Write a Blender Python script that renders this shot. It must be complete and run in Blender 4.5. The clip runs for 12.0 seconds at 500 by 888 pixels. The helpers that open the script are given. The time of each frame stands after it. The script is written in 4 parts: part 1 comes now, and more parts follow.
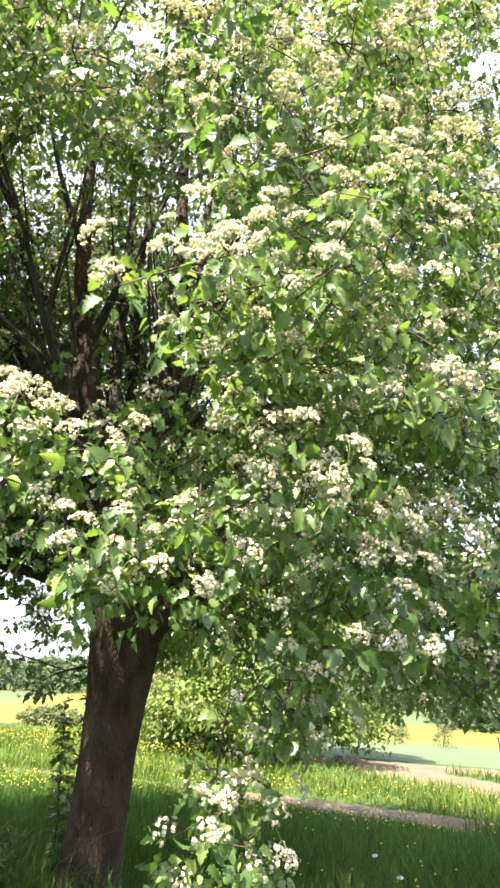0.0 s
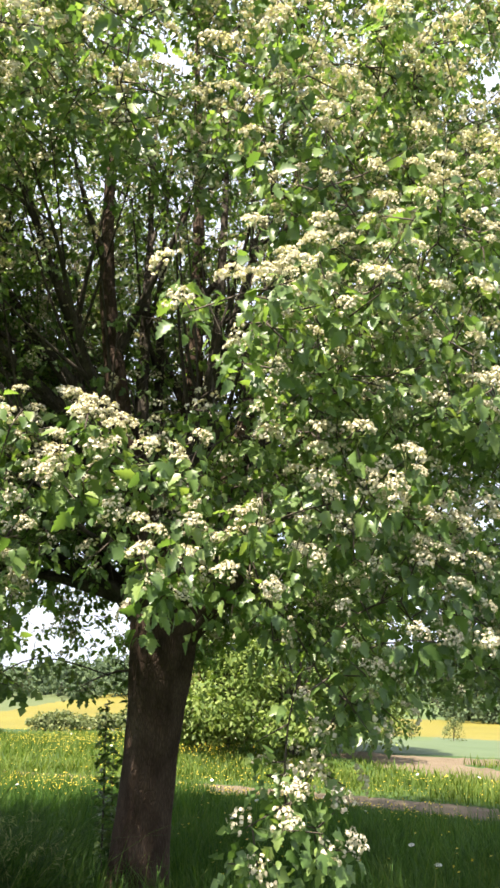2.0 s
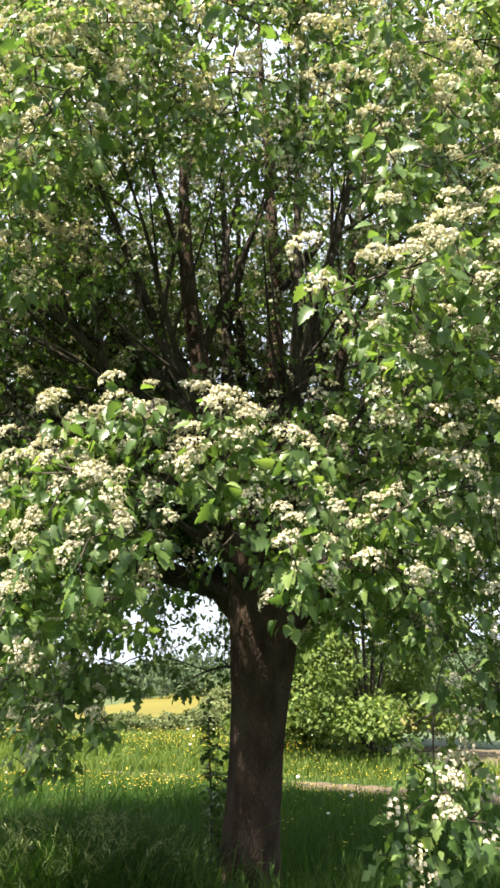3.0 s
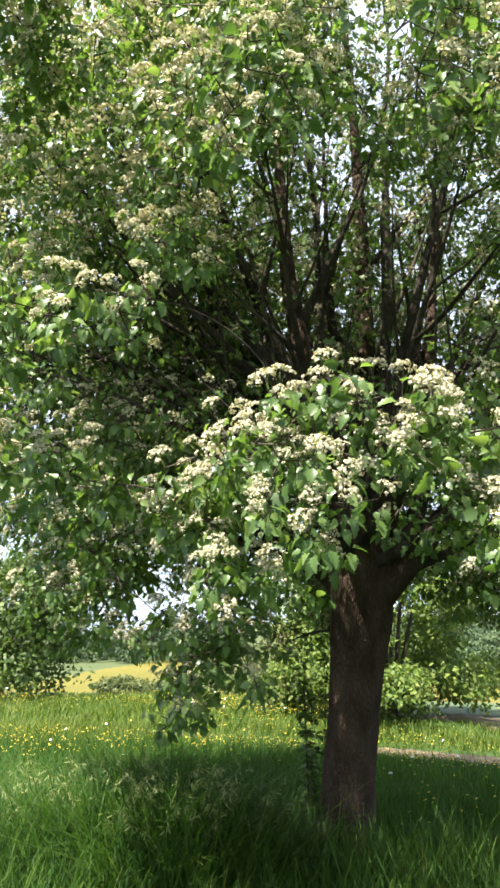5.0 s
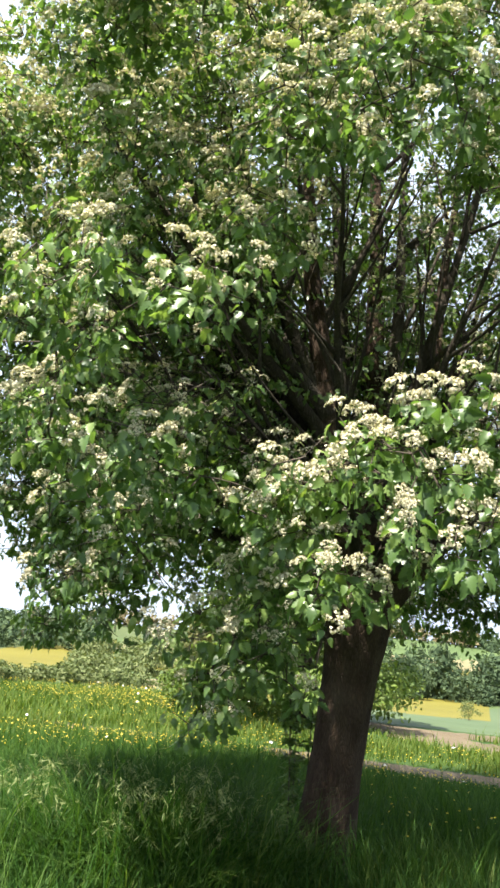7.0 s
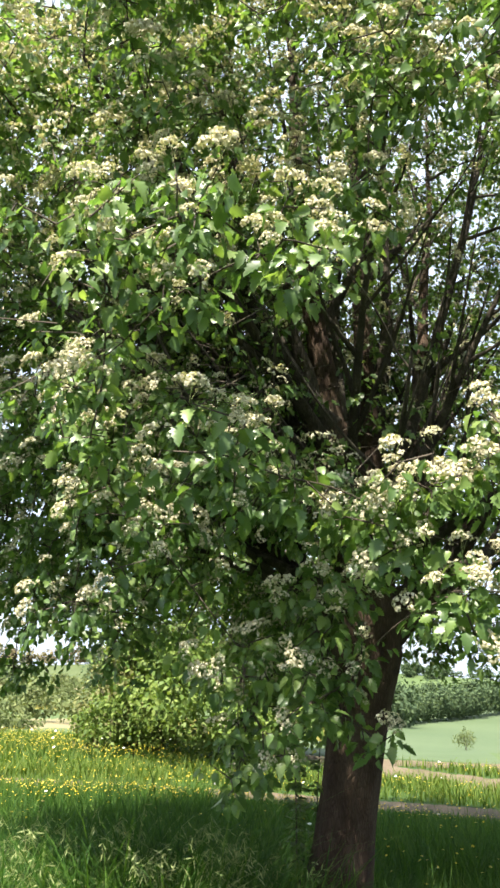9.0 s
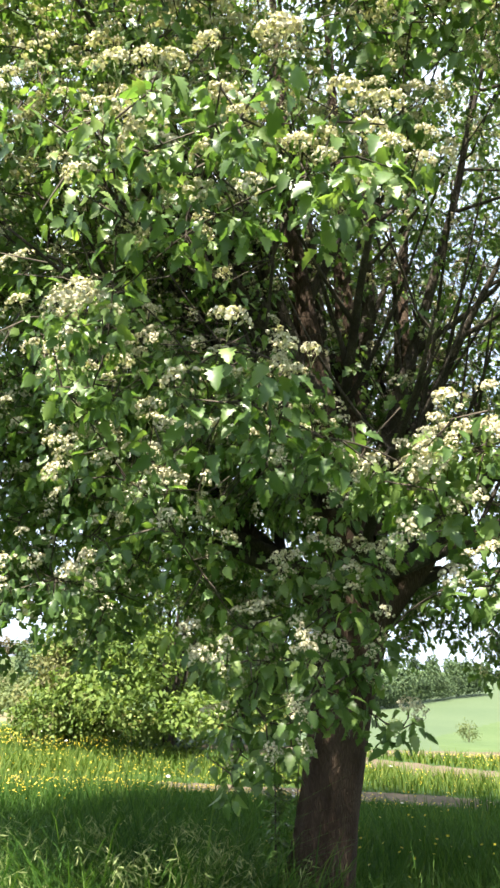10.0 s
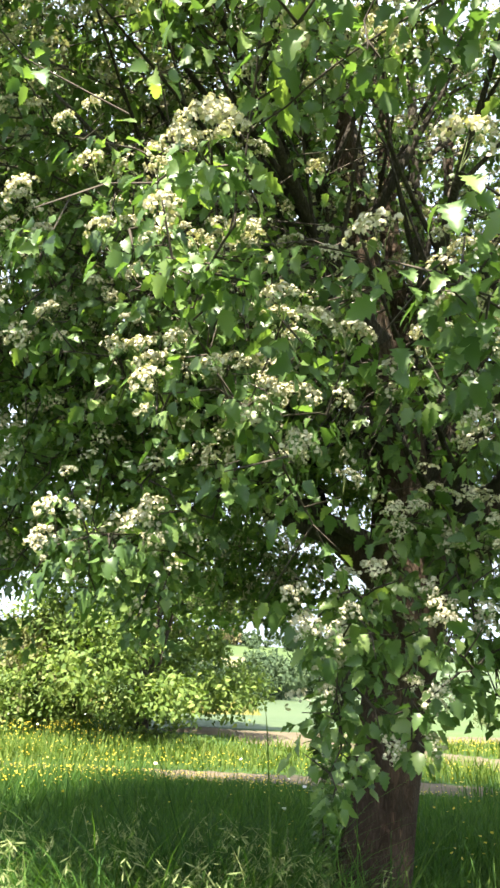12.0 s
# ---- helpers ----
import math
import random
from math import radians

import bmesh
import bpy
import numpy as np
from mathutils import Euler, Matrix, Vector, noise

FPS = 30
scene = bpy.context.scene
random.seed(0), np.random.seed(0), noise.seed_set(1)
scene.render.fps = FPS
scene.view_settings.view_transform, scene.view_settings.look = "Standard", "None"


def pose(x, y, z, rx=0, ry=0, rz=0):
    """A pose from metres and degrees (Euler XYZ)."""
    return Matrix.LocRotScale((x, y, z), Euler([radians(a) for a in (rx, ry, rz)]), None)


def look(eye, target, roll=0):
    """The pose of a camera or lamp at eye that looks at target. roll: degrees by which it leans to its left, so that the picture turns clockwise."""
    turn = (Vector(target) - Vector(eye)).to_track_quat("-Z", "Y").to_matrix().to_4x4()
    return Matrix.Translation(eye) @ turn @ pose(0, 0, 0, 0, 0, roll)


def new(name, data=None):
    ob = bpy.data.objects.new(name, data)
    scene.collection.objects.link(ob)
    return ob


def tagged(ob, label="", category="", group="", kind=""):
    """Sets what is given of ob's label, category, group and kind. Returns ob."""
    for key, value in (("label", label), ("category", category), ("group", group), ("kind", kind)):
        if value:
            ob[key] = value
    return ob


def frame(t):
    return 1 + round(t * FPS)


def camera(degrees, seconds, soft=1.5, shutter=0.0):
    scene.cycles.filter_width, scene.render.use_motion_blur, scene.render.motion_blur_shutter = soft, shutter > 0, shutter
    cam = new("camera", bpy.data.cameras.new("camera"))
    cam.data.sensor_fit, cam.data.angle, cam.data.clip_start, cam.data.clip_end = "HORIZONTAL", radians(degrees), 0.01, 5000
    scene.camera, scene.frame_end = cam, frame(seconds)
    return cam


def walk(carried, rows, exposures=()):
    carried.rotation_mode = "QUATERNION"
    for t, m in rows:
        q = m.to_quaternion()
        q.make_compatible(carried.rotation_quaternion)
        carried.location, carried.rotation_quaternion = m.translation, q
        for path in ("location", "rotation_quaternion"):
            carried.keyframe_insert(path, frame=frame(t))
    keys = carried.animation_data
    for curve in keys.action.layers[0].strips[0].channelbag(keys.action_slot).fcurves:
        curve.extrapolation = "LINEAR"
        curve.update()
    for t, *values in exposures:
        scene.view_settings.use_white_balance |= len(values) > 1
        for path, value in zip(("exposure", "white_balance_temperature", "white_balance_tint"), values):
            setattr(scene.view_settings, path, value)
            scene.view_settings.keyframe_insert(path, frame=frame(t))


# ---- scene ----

LENS = 37.16
# seconds, place, heading to the left, pitch up, lean to the left
ROWS = [
    (0.0, 0.175, -5.197, 1.507, -7.89, 17.10, 2.62),
    (0.5, 0.096, -5.219, 1.507, -5.15, 16.20, 3.13),
    (1.0, 0.034, -5.248, 1.513, -6.31, 16.42, 2.86),
    (1.5, -0.003, -5.279, 1.510, -6.42, 16.69, 2.45),
    (2.0, -0.036, -5.314, 1.498, -7.95, 17.06, 0.84),
    (2.5, -0.143, -5.291, 1.479, -6.06, 17.08, -0.45),
    (3.0, -0.313, -5.248, 1.469, -4.05, 16.95, -0.45),
    (3.2, -0.392, -5.230, 1.457, -3.65, 16.58, -0.55),
    (4.8, -0.949, -5.367, 1.439, -3.85, 15.22, 0.96),
    (5.0, -1.044, -5.339, 1.439, -4.37, 14.65, 0.87),
    (5.5, -1.299, -5.295, 1.432, -3.69, 14.31, 1.12),
    (6.0, -1.517, -5.314, 1.461, -6.63, 15.64, 2.10),
    (6.5, -1.662, -5.215, 1.458, -9.83, 16.13, 3.20),
    (7.0, -1.820, -5.065, 1.454, -12.73, 14.69, 4.76),
    (7.2, -1.906, -5.006, 1.441, -13.45, 14.63, 4.99),
    (8.8, -2.314, -4.439, 1.442, -20.75, 16.84, 3.10),
    (9.0, -2.382, -4.360, 1.435, -21.93, 17.40, 2.28),
    (9.5, -2.511, -4.201, 1.438, -24.11, 17.81, 1.66),
    (10.0, -2.512, -3.967, 1.402, -27.13, 16.94, 1.91),
    (10.5, -2.515, -3.725, 1.407, -29.22, 16.35, 2.25),
    (11.0, -2.583, -3.515, 1.389, -30.46, 16.31, 2.92),
    (11.5, -2.653, -3.358, 1.387, -30.58, 16.32, 2.50),
    (12.0, -2.653, -3.197, 1.364, -30.68, 15.88, 2.46),
]
EXPOSURES = [(0.0, 2.70, 6900, 18), (0.5, 2.73, 6950, 18), (1.0, 2.63, 7000, 17), (2.0, 2.13, 7100, 16), (3.2, 2.02, 6950, 14), (5.0, 2.01, 6700, 11), (6.5, 1.93, 6700, 10), (9.5, 2.12, 6850, 9), (11.0, 2.46, 6850, 8), (12.0, 2.55, 6900, 8)]
SUN, SKY = 5.0, 0.112


def carried_pose(x, y, z, heading, pitch, lean):
    return pose(x, y, z, 90 + pitch, 0, heading) @ pose(0, 0, 0, 0, 0, lean)


cam = camera(LENS, 12.0, soft=2.8)
walk(cam, [(t, carried_pose(*row)) for t, *row in ROWS], EXPOSURES)

# ---- world and sun ----
SUN_AZIMUTH, SUN_HEIGHT = 228.0, 61.0
world = bpy.data.worlds.new("sky")
scene.world = world
world.use_nodes = True
wn = world.node_tree.nodes
sky = wn.new("ShaderNodeTexSky")
sky.sky_type, sky.sun_disc = "NISHITA", False
sky.sun_elevation, sky.sun_rotation = radians(SUN_HEIGHT), radians(SUN_AZIMUTH)
sky.air_density, sky.dust_density, sky.ozone_density = 1.0, 2.5, 1.0
# thin bright cloud over most of the blue
coords = wn.new("ShaderNodeTexCoord")
cloud_noise = wn.new("ShaderNodeTexNoise")
cloud_noise.inputs["Scale"].default_value = 2.2
cloud_noise.inputs["Detail"].default_value = 6
cloud_ramp = wn.new("ShaderNodeValToRGB")
cloud_ramp.color_ramp.elements[0].position, cloud_ramp.color_ramp.elements[1].position = 0.22, 0.46
cloud_mix = wn.new("ShaderNodeMixRGB")
cloud_mix.inputs["Color2"].default_value = (2.9, 3.4, 4.3, 1)
wl = world.node_tree.links
wl.new(coords.outputs["Generated"], cloud_noise.inputs["Vector"])
wl.new(cloud_noise.outputs["Fac"], cloud_ramp.inputs["Fac"])
wl.new(cloud_ramp.outputs["Color"], cloud_mix.inputs["Fac"])
wl.new(sky.outputs["Color"], cloud_mix.inputs["Color1"])
wl.new(cloud_mix.outputs["Color"], wn["Background"].inputs["Color"])
wn["Background"].inputs["Strength"].default_value = SKY

sun_data = bpy.data.lights.new("sun", "SUN")
sun_data.energy, sun_data.angle, sun_data.color = SUN, radians(0.5), (1.0, 0.95, 0.86)
sun = new("sun", sun_data)
s_az, s_el = radians(SUN_AZIMUTH), radians(SUN_HEIGHT)
sun_from = Vector((math.sin(s_az) * math.cos(s_el), math.cos(s_az) * math.cos(s_el), math.sin(s_el)))
sun.matrix_world = look(sun_from * 60, (0, 0, 0))

# ---- materials ----


def material(name, rough=0.7, spec=0.3):
    m = bpy.data.materials.new(name)
    m.use_nodes = True
    b = m.node_tree.nodes["Principled BSDF"]
    b.inputs["Roughness"].default_value = rough
    b.inputs["Specular IOR Level"].default_value = spec
    return m, m.node_tree.nodes, m.node_tree.links, b


def ramp(nodes, stops):
    r = nodes.new("ShaderNodeValToRGB")
    r.color_ramp.elements[0].position, r.color_ramp.elements[0].color = stops[0][0], (*stops[0][1], 1)
    r.color_ramp.elements[1].position, r.color_ramp.elements[1].color = stops[-1][0], (*stops[-1][1], 1)
    for at, colour in stops[1:-1]:
        r.color_ramp.elements.new(at).color = (*colour, 1)
    return r


def noise_node(nodes, links, scale, detail=4, space="Object"):
    c = nodes.new("ShaderNodeTexCoord")
    n = nodes.new("ShaderNodeTexNoise")
    n.inputs["Scale"].default_value, n.inputs["Detail"].default_value = scale, detail
    links.new(c.outputs[space], n.inputs["Vector"])
    return n


def leafy(name, stops, translucent, rough=0.5, spec=0.35, through_gain=1.3, single=False, patch=1.2):
    """Thin plant matter: a colour of its own for each piece, drifting over the plant, and light passing through."""
    m, nodes, links, b = material(name, rough, spec)
    info = nodes.new("ShaderNodeObjectInfo" if single else "ShaderNodeNewGeometry")
    r = ramp(nodes, stops)
    drift = noise_node(nodes, links, patch, 2)
    mix = nodes.new("ShaderNodeMath")
    mix.operation = "MULTIPLY_ADD"
    mix.inputs[1].default_value = 0.65
    links.new(info.outputs["Random" if single else "Random Per Island"], mix.inputs[0])
    scaled = nodes.new("ShaderNodeMath")
    scaled.operation = "MULTIPLY"
    scaled.inputs[1].default_value = 0.4
    links.new(drift.outputs["Fac"], scaled.inputs[0])
    links.new(scaled.outputs[0], mix.inputs[2])
    links.new(mix.outputs[0], r.inputs["Fac"])
    links.new(r.outputs["Color"], b.inputs["Base Color"])
    if translucent:
        t = nodes.new("ShaderNodeBsdfTranslucent")
        bright = nodes.new("ShaderNodeMixRGB")
        bright.blend_type, bright.inputs["Fac"].default_value = "MULTIPLY", 1.0
        bright.inputs["Color2"].default_value = (through_gain * 1.04, through_gain * 1.1, through_gain * 0.52, 1)
        links.new(r.outputs["Color"], bright.inputs["Color1"])
        links.new(bright.outputs["Color"], t.inputs["Color"])
        shade = nodes.new("ShaderNodeMixShader")
        shade.inputs["Fac"].default_value = translucent
        links.new(b.outputs["BSDF"], shade.inputs[1])
        links.new(t.outputs["BSDF"], shade.inputs[2])
        links.new(shade.outputs["Shader"], nodes["Material Output"].inputs["Surface"])
    return m


def surface(name, stops, scale, rough=0.9, bump=0.4, fine=9.0, depth=0.02, spec=0.2):
    """Ground, bark and the like: two scales of mottling and a relief."""
    m, nodes, links, b = material(name, rough, spec)
    broad, grain = noise_node(nodes, links, scale, 5), noise_node(nodes, links, scale * fine, 6)
    mix = nodes.new("ShaderNodeMath")
    mix.operation = "MULTIPLY_ADD"
    mix.inputs[1].default_value = 0.55
    links.new(broad.outputs["Fac"], mix.inputs[0])
    half = nodes.new("ShaderNodeMath")
    half.operation = "MULTIPLY"
    half.inputs[1].default_value = 0.45
    links.new(grain.outputs["Fac"], half.inputs[0])
    links.new(half.outputs[0], mix.inputs[2])
    r = ramp(nodes, stops)
    links.new(mix.outputs[0], r.inputs["Fac"])
    links.new(r.outputs["Color"], b.inputs["Base Color"])
    if bump:
        bp = nodes.new("ShaderNodeBump")
        bp.inputs["Strength"].default_value, bp.inputs["Distance"].default_value = bump, depth
        links.new(grain.outputs["Fac"], bp.inputs["Height"])
        links.new(bp.outputs["Normal"], b.inputs["Normal"])
    return m


LEAF_STOPS = [(0.15, (0.052, 0.102, 0.028)), (0.45, (0.084, 0.152, 0.041)), (0.7, (0.132, 0.206, 0.058)), (0.95, (0.22, 0.292, 0.088))]
BLOSSOM_STOPS = [(0.1, (0.31, 0.275, 0.19)), (0.4, (0.46, 0.42, 0.305)), (0.8, (0.60, 0.56, 0.435))]
leaf_mat = leafy("tree_leaf", LEAF_STOPS, 0.46, 0.38, 0.5)
leaf_single = leafy("tree_leaf_near", LEAF_STOPS, 0.46, 0.38, 0.5, single=True)
blossom_mat = leafy("blossom", BLOSSOM_STOPS, 0.25, 0.8, 0.1, 1.0)
stalk_mat = leafy("green_stalk", [(0.2, (0.10, 0.13, 0.04)), (0.8, (0.2, 0.22, 0.09))], 0, 0.6)
# near grass: the tree's shade is partly put into this darker green
shade_grass_mat = leafy("grass_blade", [(0.15, (0.018, 0.054, 0.011)), (0.5, (0.037, 0.093, 0.016)), (0.8, (0.072, 0.130, 0.024)), (0.97, (0.165, 0.180, 0.052))], 0.40, 0.65, 0.15, patch=0.35)
# far grass: drier, and its colour also lightened to stand for sunlight
sunny_dry_grass_mat = leafy("meadow_blade", [(0.15, (0.044, 0.086, 0.013)), (0.5, (0.074, 0.122, 0.017)), (0.8, (0.112, 0.148, 0.025)), (0.97, (0.19, 0.185, 0.055))], 0.35, 0.6, 0.2, patch=0.35)
yellow_mat = leafy("buttercup_petal", [(0.2, (0.520, 0.380, 0.020)), (0.8, (0.640, 0.520, 0.050))], 0.2, 0.4, 0.4, 1.0)
fluff_mat = leafy("seed_fluff", [(0.2, (0.6, 0.6, 0.55)), (0.8, (0.8, 0.8, 0.76))], 0.3, 0.9, 0.1, 1.0)
seed_mat = leafy("grass_seed_head", [(0.2, (0.13, 0.18, 0.06)), (0.8, (0.26, 0.29, 0.13))], 0.3, 0.6, 0.2)
bush_mat = leafy("bush_leaf", [(0.15, (0.050, 0.090, 0.020)), (0.5, (0.098, 0.150, 0.032)), (0.9, (0.185, 0.235, 0.060))], 0.35, 0.55, 0.2)
scrub_mat = leafy("scrub_leaf", [(0.15, (0.055, 0.078, 0.028)), (0.5, (0.095, 0.122, 0.046)), (0.9, (0.155, 0.175, 0.075))], 0.25, 0.7, 0.2)
hazel_mat = leafy("hazel_leaf", [(0.15, (0.034, 0.064, 0.016)), (0.5, (0.058, 0.098, 0.024)), (0.9, (0.115, 0.165, 0.038))], 0.35, 0.5, 0.3)
rust_mat = leafy("hawthorn_leaf", [(0.15, (0.085, 0.082, 0.034)), (0.5, (0.13, 0.132, 0.052)), (0.9, (0.18, 0.195, 0.075))], 0.25, 0.7, 0.2)
wood_mat = leafy("woodland_leaf", [(0.15, (0.035, 0.058, 0.032)), (0.5, (0.055, 0.085, 0.045)), (0.9, (0.09, 0.125, 0.06))], 0.2, 0.8, 0.1, patch=0.03)
brown_mat = leafy("late_woodland", [(0.15, (0.11, 0.085, 0.05)), (0.5, (0.17, 0.14, 0.08)), (0.9, (0.2, 0.2, 0.09))], 0.1, 0.9, 0.1, patch=0.03)


def bark_material(name, stops):
    m, nodes, links, b = material(name, 0.92, 0.15)
    c = nodes.new("ShaderNodeTexCoord")
    stretch = nodes.new("ShaderNodeMapping")
    stretch.inputs["Scale"].default_value = (62, 62, 17)
    links.new(c.outputs["Object"], stretch.inputs["Vector"])
    warp = noise_node(nodes, links, 9, 4)
    add = nodes.new("ShaderNodeMixRGB")
    add.blend_type, add.inputs["Fac"].default_value = "ADD", 1.2
    links.new(stretch.outputs["Vector"], add.inputs["Color1"])
    links.new(warp.outputs["Color"], add.inputs["Color2"])
    plates = nodes.new("ShaderNodeTexVoronoi")
    plates.feature = "DISTANCE_TO_EDGE"
    plates.inputs["Scale"].default_value = 1.0
    links.new(add.outputs["Color"], plates.inputs["Vector"])
    crack = ramp(nodes, [(0.0, (0.1, 0.1, 0.1)), (0.3, (1, 1, 1))])
    links.new(plates.outputs["Distance"], crack.inputs["Fac"])
    streak = nodes.new("ShaderNodeMapping")
    streak.inputs["Scale"].default_value = (1, 1, 0.45)
    links.new(c.outputs["Object"], streak.inputs["Vector"])
    mottle = noise_node(nodes, links, 8, 9)
    links.new(streak.outputs["Vector"], mottle.inputs["Vector"])
    tone = ramp(nodes, stops)
    links.new(mottle.outputs["Fac"], tone.inputs["Fac"])
    dark = nodes.new("ShaderNodeMixRGB")
    dark.blend_type = "MULTIPLY"
    dark.inputs["Fac"].default_value = 0.38
    links.new(tone.outputs["Color"], dark.inputs["Color1"])
    links.new(crack.outputs["Color"], dark.inputs["Color2"])
    links.new(dark.outputs["Color"], b.inputs["Base Color"])
    bp = nodes.new("ShaderNodeBump")
    bp.inputs["Strength"].default_value, bp.inputs["Distance"].default_value = 0.6, 0.01
    links.new(crack.outputs["Color"], bp.inputs["Height"])
    links.new(bp.outputs["Normal"], b.inputs["Normal"])
    return m


bark_mat = bark_material("bark", [(0.30, (0.036, 0.023, 0.016)), (0.47, (0.060, 0.040, 0.027)), (0.58, (0.076, 0.052, 0.036)), (0.75, (0.092, 0.068, 0.048))])
limb_bark = bark_material("limb_bark", [(0.30, (0.034, 0.028, 0.022)), (0.5, (0.058, 0.048, 0.037)), (0.72, (0.096, 0.082, 0.064))])
twig_mat = surface("twig_bark", [(0.3, (0.036, 0.029, 0.022)), (0.7, (0.078, 0.063, 0.048))], 14, 0.85, 0.3, 5, 0.004)
meadow_mat = surface("meadow_turf", [(0.3, (0.014, 0.036, 0.008)), (0.5, (0.025, 0.056, 0.011)), (0.7, (0.046, 0.078, 0.017))], 0.9, 0.95, 0.6, 14, 0.05)
dirt_mat = surface("track_gravel", [(0.3, (0.072, 0.054, 0.034)), (0.5, (0.105, 0.082, 0.052)), (0.7, (0.138, 0.110, 0.073))], 2.2, 0.95, 0.6, 18, 0.02)
rape_mat = surface("rape_field", [(0.3, (0.088, 0.080, 0.013)), (0.5, (0.114, 0.102, 0.015)), (0.7, (0.136, 0.120, 0.022))], 0.06, 0.9, 0.3, 25, 0.3)
wheat_mat = surface("wheat_field", [(0.3, (0.048, 0.074, 0.034)), (0.5, (0.061, 0.088, 0.041)), (0.7, (0.074, 0.102, 0.050))], 0.03, 0.9, 0.2, 30, 0.2)
pasture_mat = surface("pasture", [(0.3, (0.044, 0.072, 0.024)), (0.5, (0.060, 0.092, 0.031)), (0.7, (0.080, 0.112, 0.042))], 0.05, 0.95, 0.3, 25, 0.2)
stubble_mat = surface("dry_field", [(0.3, (0.125, 0.112, 0.053)), (0.5, (0.158, 0.139, 0.073)), (0.7, (0.182, 0.158, 0.092))], 0.05, 0.95, 0.3, 25, 0.2)

# ---- mesh tools ----


def mesh_object(name, verts, tris, mat, parent=None, smooth=False):
    me = bpy.data.meshes.new(name)
    verts, tris = np.ascontiguousarray(verts, np.float32), np.ascontiguousarray(tris, np.int32)
    me.vertices.add(len(verts))
    me.vertices.foreach_set("co", verts.ravel())
    me.loops.add(tris.size)
    me.loops.foreach_set("vertex_index", tris.ravel())
    me.polygons.add(len(tris))
    me.polygons.foreach_set("loop_start", np.arange(0, tris.size, 3, dtype=np.int32))
    if smooth:
        me.polygons.foreach_set("use_smooth", np.ones(len(tris), bool))
    for one in mat if isinstance(mat, (list, tuple)) else [mat]:
        me.materials.append(one)
    me.update(calc_edges=True)
    ob = new(name, me)
    ob.parent = parent
    return ob


def scattered(proto, turns, places):
    """Copies of (verts, tris) under rows of 3 x 3 turns and places, as one (verts, tris)."""
    pv, pt = proto
    v = np.einsum("nij,vj->nvi", turns, pv) + places[:, None, :]
    t = pt[None] + (np.arange(len(turns)) * len(pv))[:, None, None]
    return v.reshape(-1, 3), t.reshape(-1, 3)


def joined(pieces):
    vs, ts, base = [], [], 0
    for v, t in pieces:
        if len(v):
            vs.append(v)
            ts.append(t + base)
            base += len(v)
    return np.concatenate(vs), np.concatenate(ts)


def tube(points, radii, sides=6, rng=None, rough=0.0):
    """A tapered tube along a line of points."""
    pts, n = np.asarray(points, float), len(points)
    along = np.gradient(pts, axis=0)
    along /= np.linalg.norm(along, axis=1)[:, None] + 1e-9
    side = np.cross(along, (0.31, 0.17, 0.05) if abs(along[0][2]) > 0.9 else (0, 0, 1.0))
    side /= np.linalg.norm(side, axis=1)[:, None] + 1e-9
    up = np.cross(side, along)
    a = np.linspace(0, 2 * np.pi, sides, endpoint=False)
    r = np.asarray(radii, float)[:, None] * np.ones(sides)
    if rng is not None and rough:
        r = r * (1 + rough * rng.standard_normal((n, sides)))
    v = pts[:, None] + r[..., None] * (np.cos(a)[None, :, None] * side[:, None] + np.sin(a)[None, :, None] * up[:, None])
    i, j = np.meshgrid(np.arange(n - 1), np.arange(sides), indexing="ij")
    p, q = (i * sides + j).ravel(), (i * sides + (j + 1) % sides).ravel()
    t = np.concatenate([np.stack([p, q, q + sides], 1), np.stack([p, q + sides, p + sides], 1)])
    cap = np.stack([np.full(sides - 2, (n - 1) * sides), (n - 1) * sides + np.arange(1, sides - 1), (n - 1) * sides + np.arange(2, sides)], 1)
    return v.reshape(-1, 3), np.concatenate([t, cap])


def bezier(a, b, c, n):
    t = np.linspace(0, 1, n)[:, None]
    return (1 - t) ** 2 * np.asarray(a) + 2 * t * (1 - t) * np.asarray(b) + t**2 * np.asarray(c)


def turns_from(x_axis, normal):
    """3 x 3 turns whose x axis is given and whose z axis lies towards normal."""
    x = x_axis / (np.linalg.norm(x_axis, axis=1)[:, None] + 1e-9)
    y = np.cross(normal, x)
    y /= np.linalg.norm(y, axis=1)[:, None] + 1e-9
    return np.stack([x, y, np.cross(x, y)], 2)


def soft_noise(p, scale, seed=0.0):
    """A smooth random field from a few sines, about -1 to 1."""
    q = np.asarray(p, float) * scale
    x, y = q[..., 0], q[..., 1]
    z = q[..., 2] if q.shape[-1] > 2 else 0.0
    return (np.sin(x * 1.7 + 1.3 * np.sin(y * 1.1 + seed) + seed * 2.1) + np.sin(y * 1.9 + 1.7 * np.sin(z * 1.3 + seed) + seed) + np.sin(z * 1.5 + 1.1 * np.sin(x * 1.4 + seed * 3) + seed * 0.7)) / 3


# ---- ground and distance ----
LOOKOUT = np.array([-1.0, -4.5])  # the middle of the walk, from which the rolling country is laid out


def hill_crest(az):
    return np.interp(az, [-180, -40, -10, 0, 7, 14, 25, 38, 48, 90, 180], [0.3, 0.2, -0.9, 0.5, 0.2, 0.7, 1.0, 0.5, 0.0, 0.4, 0.3])


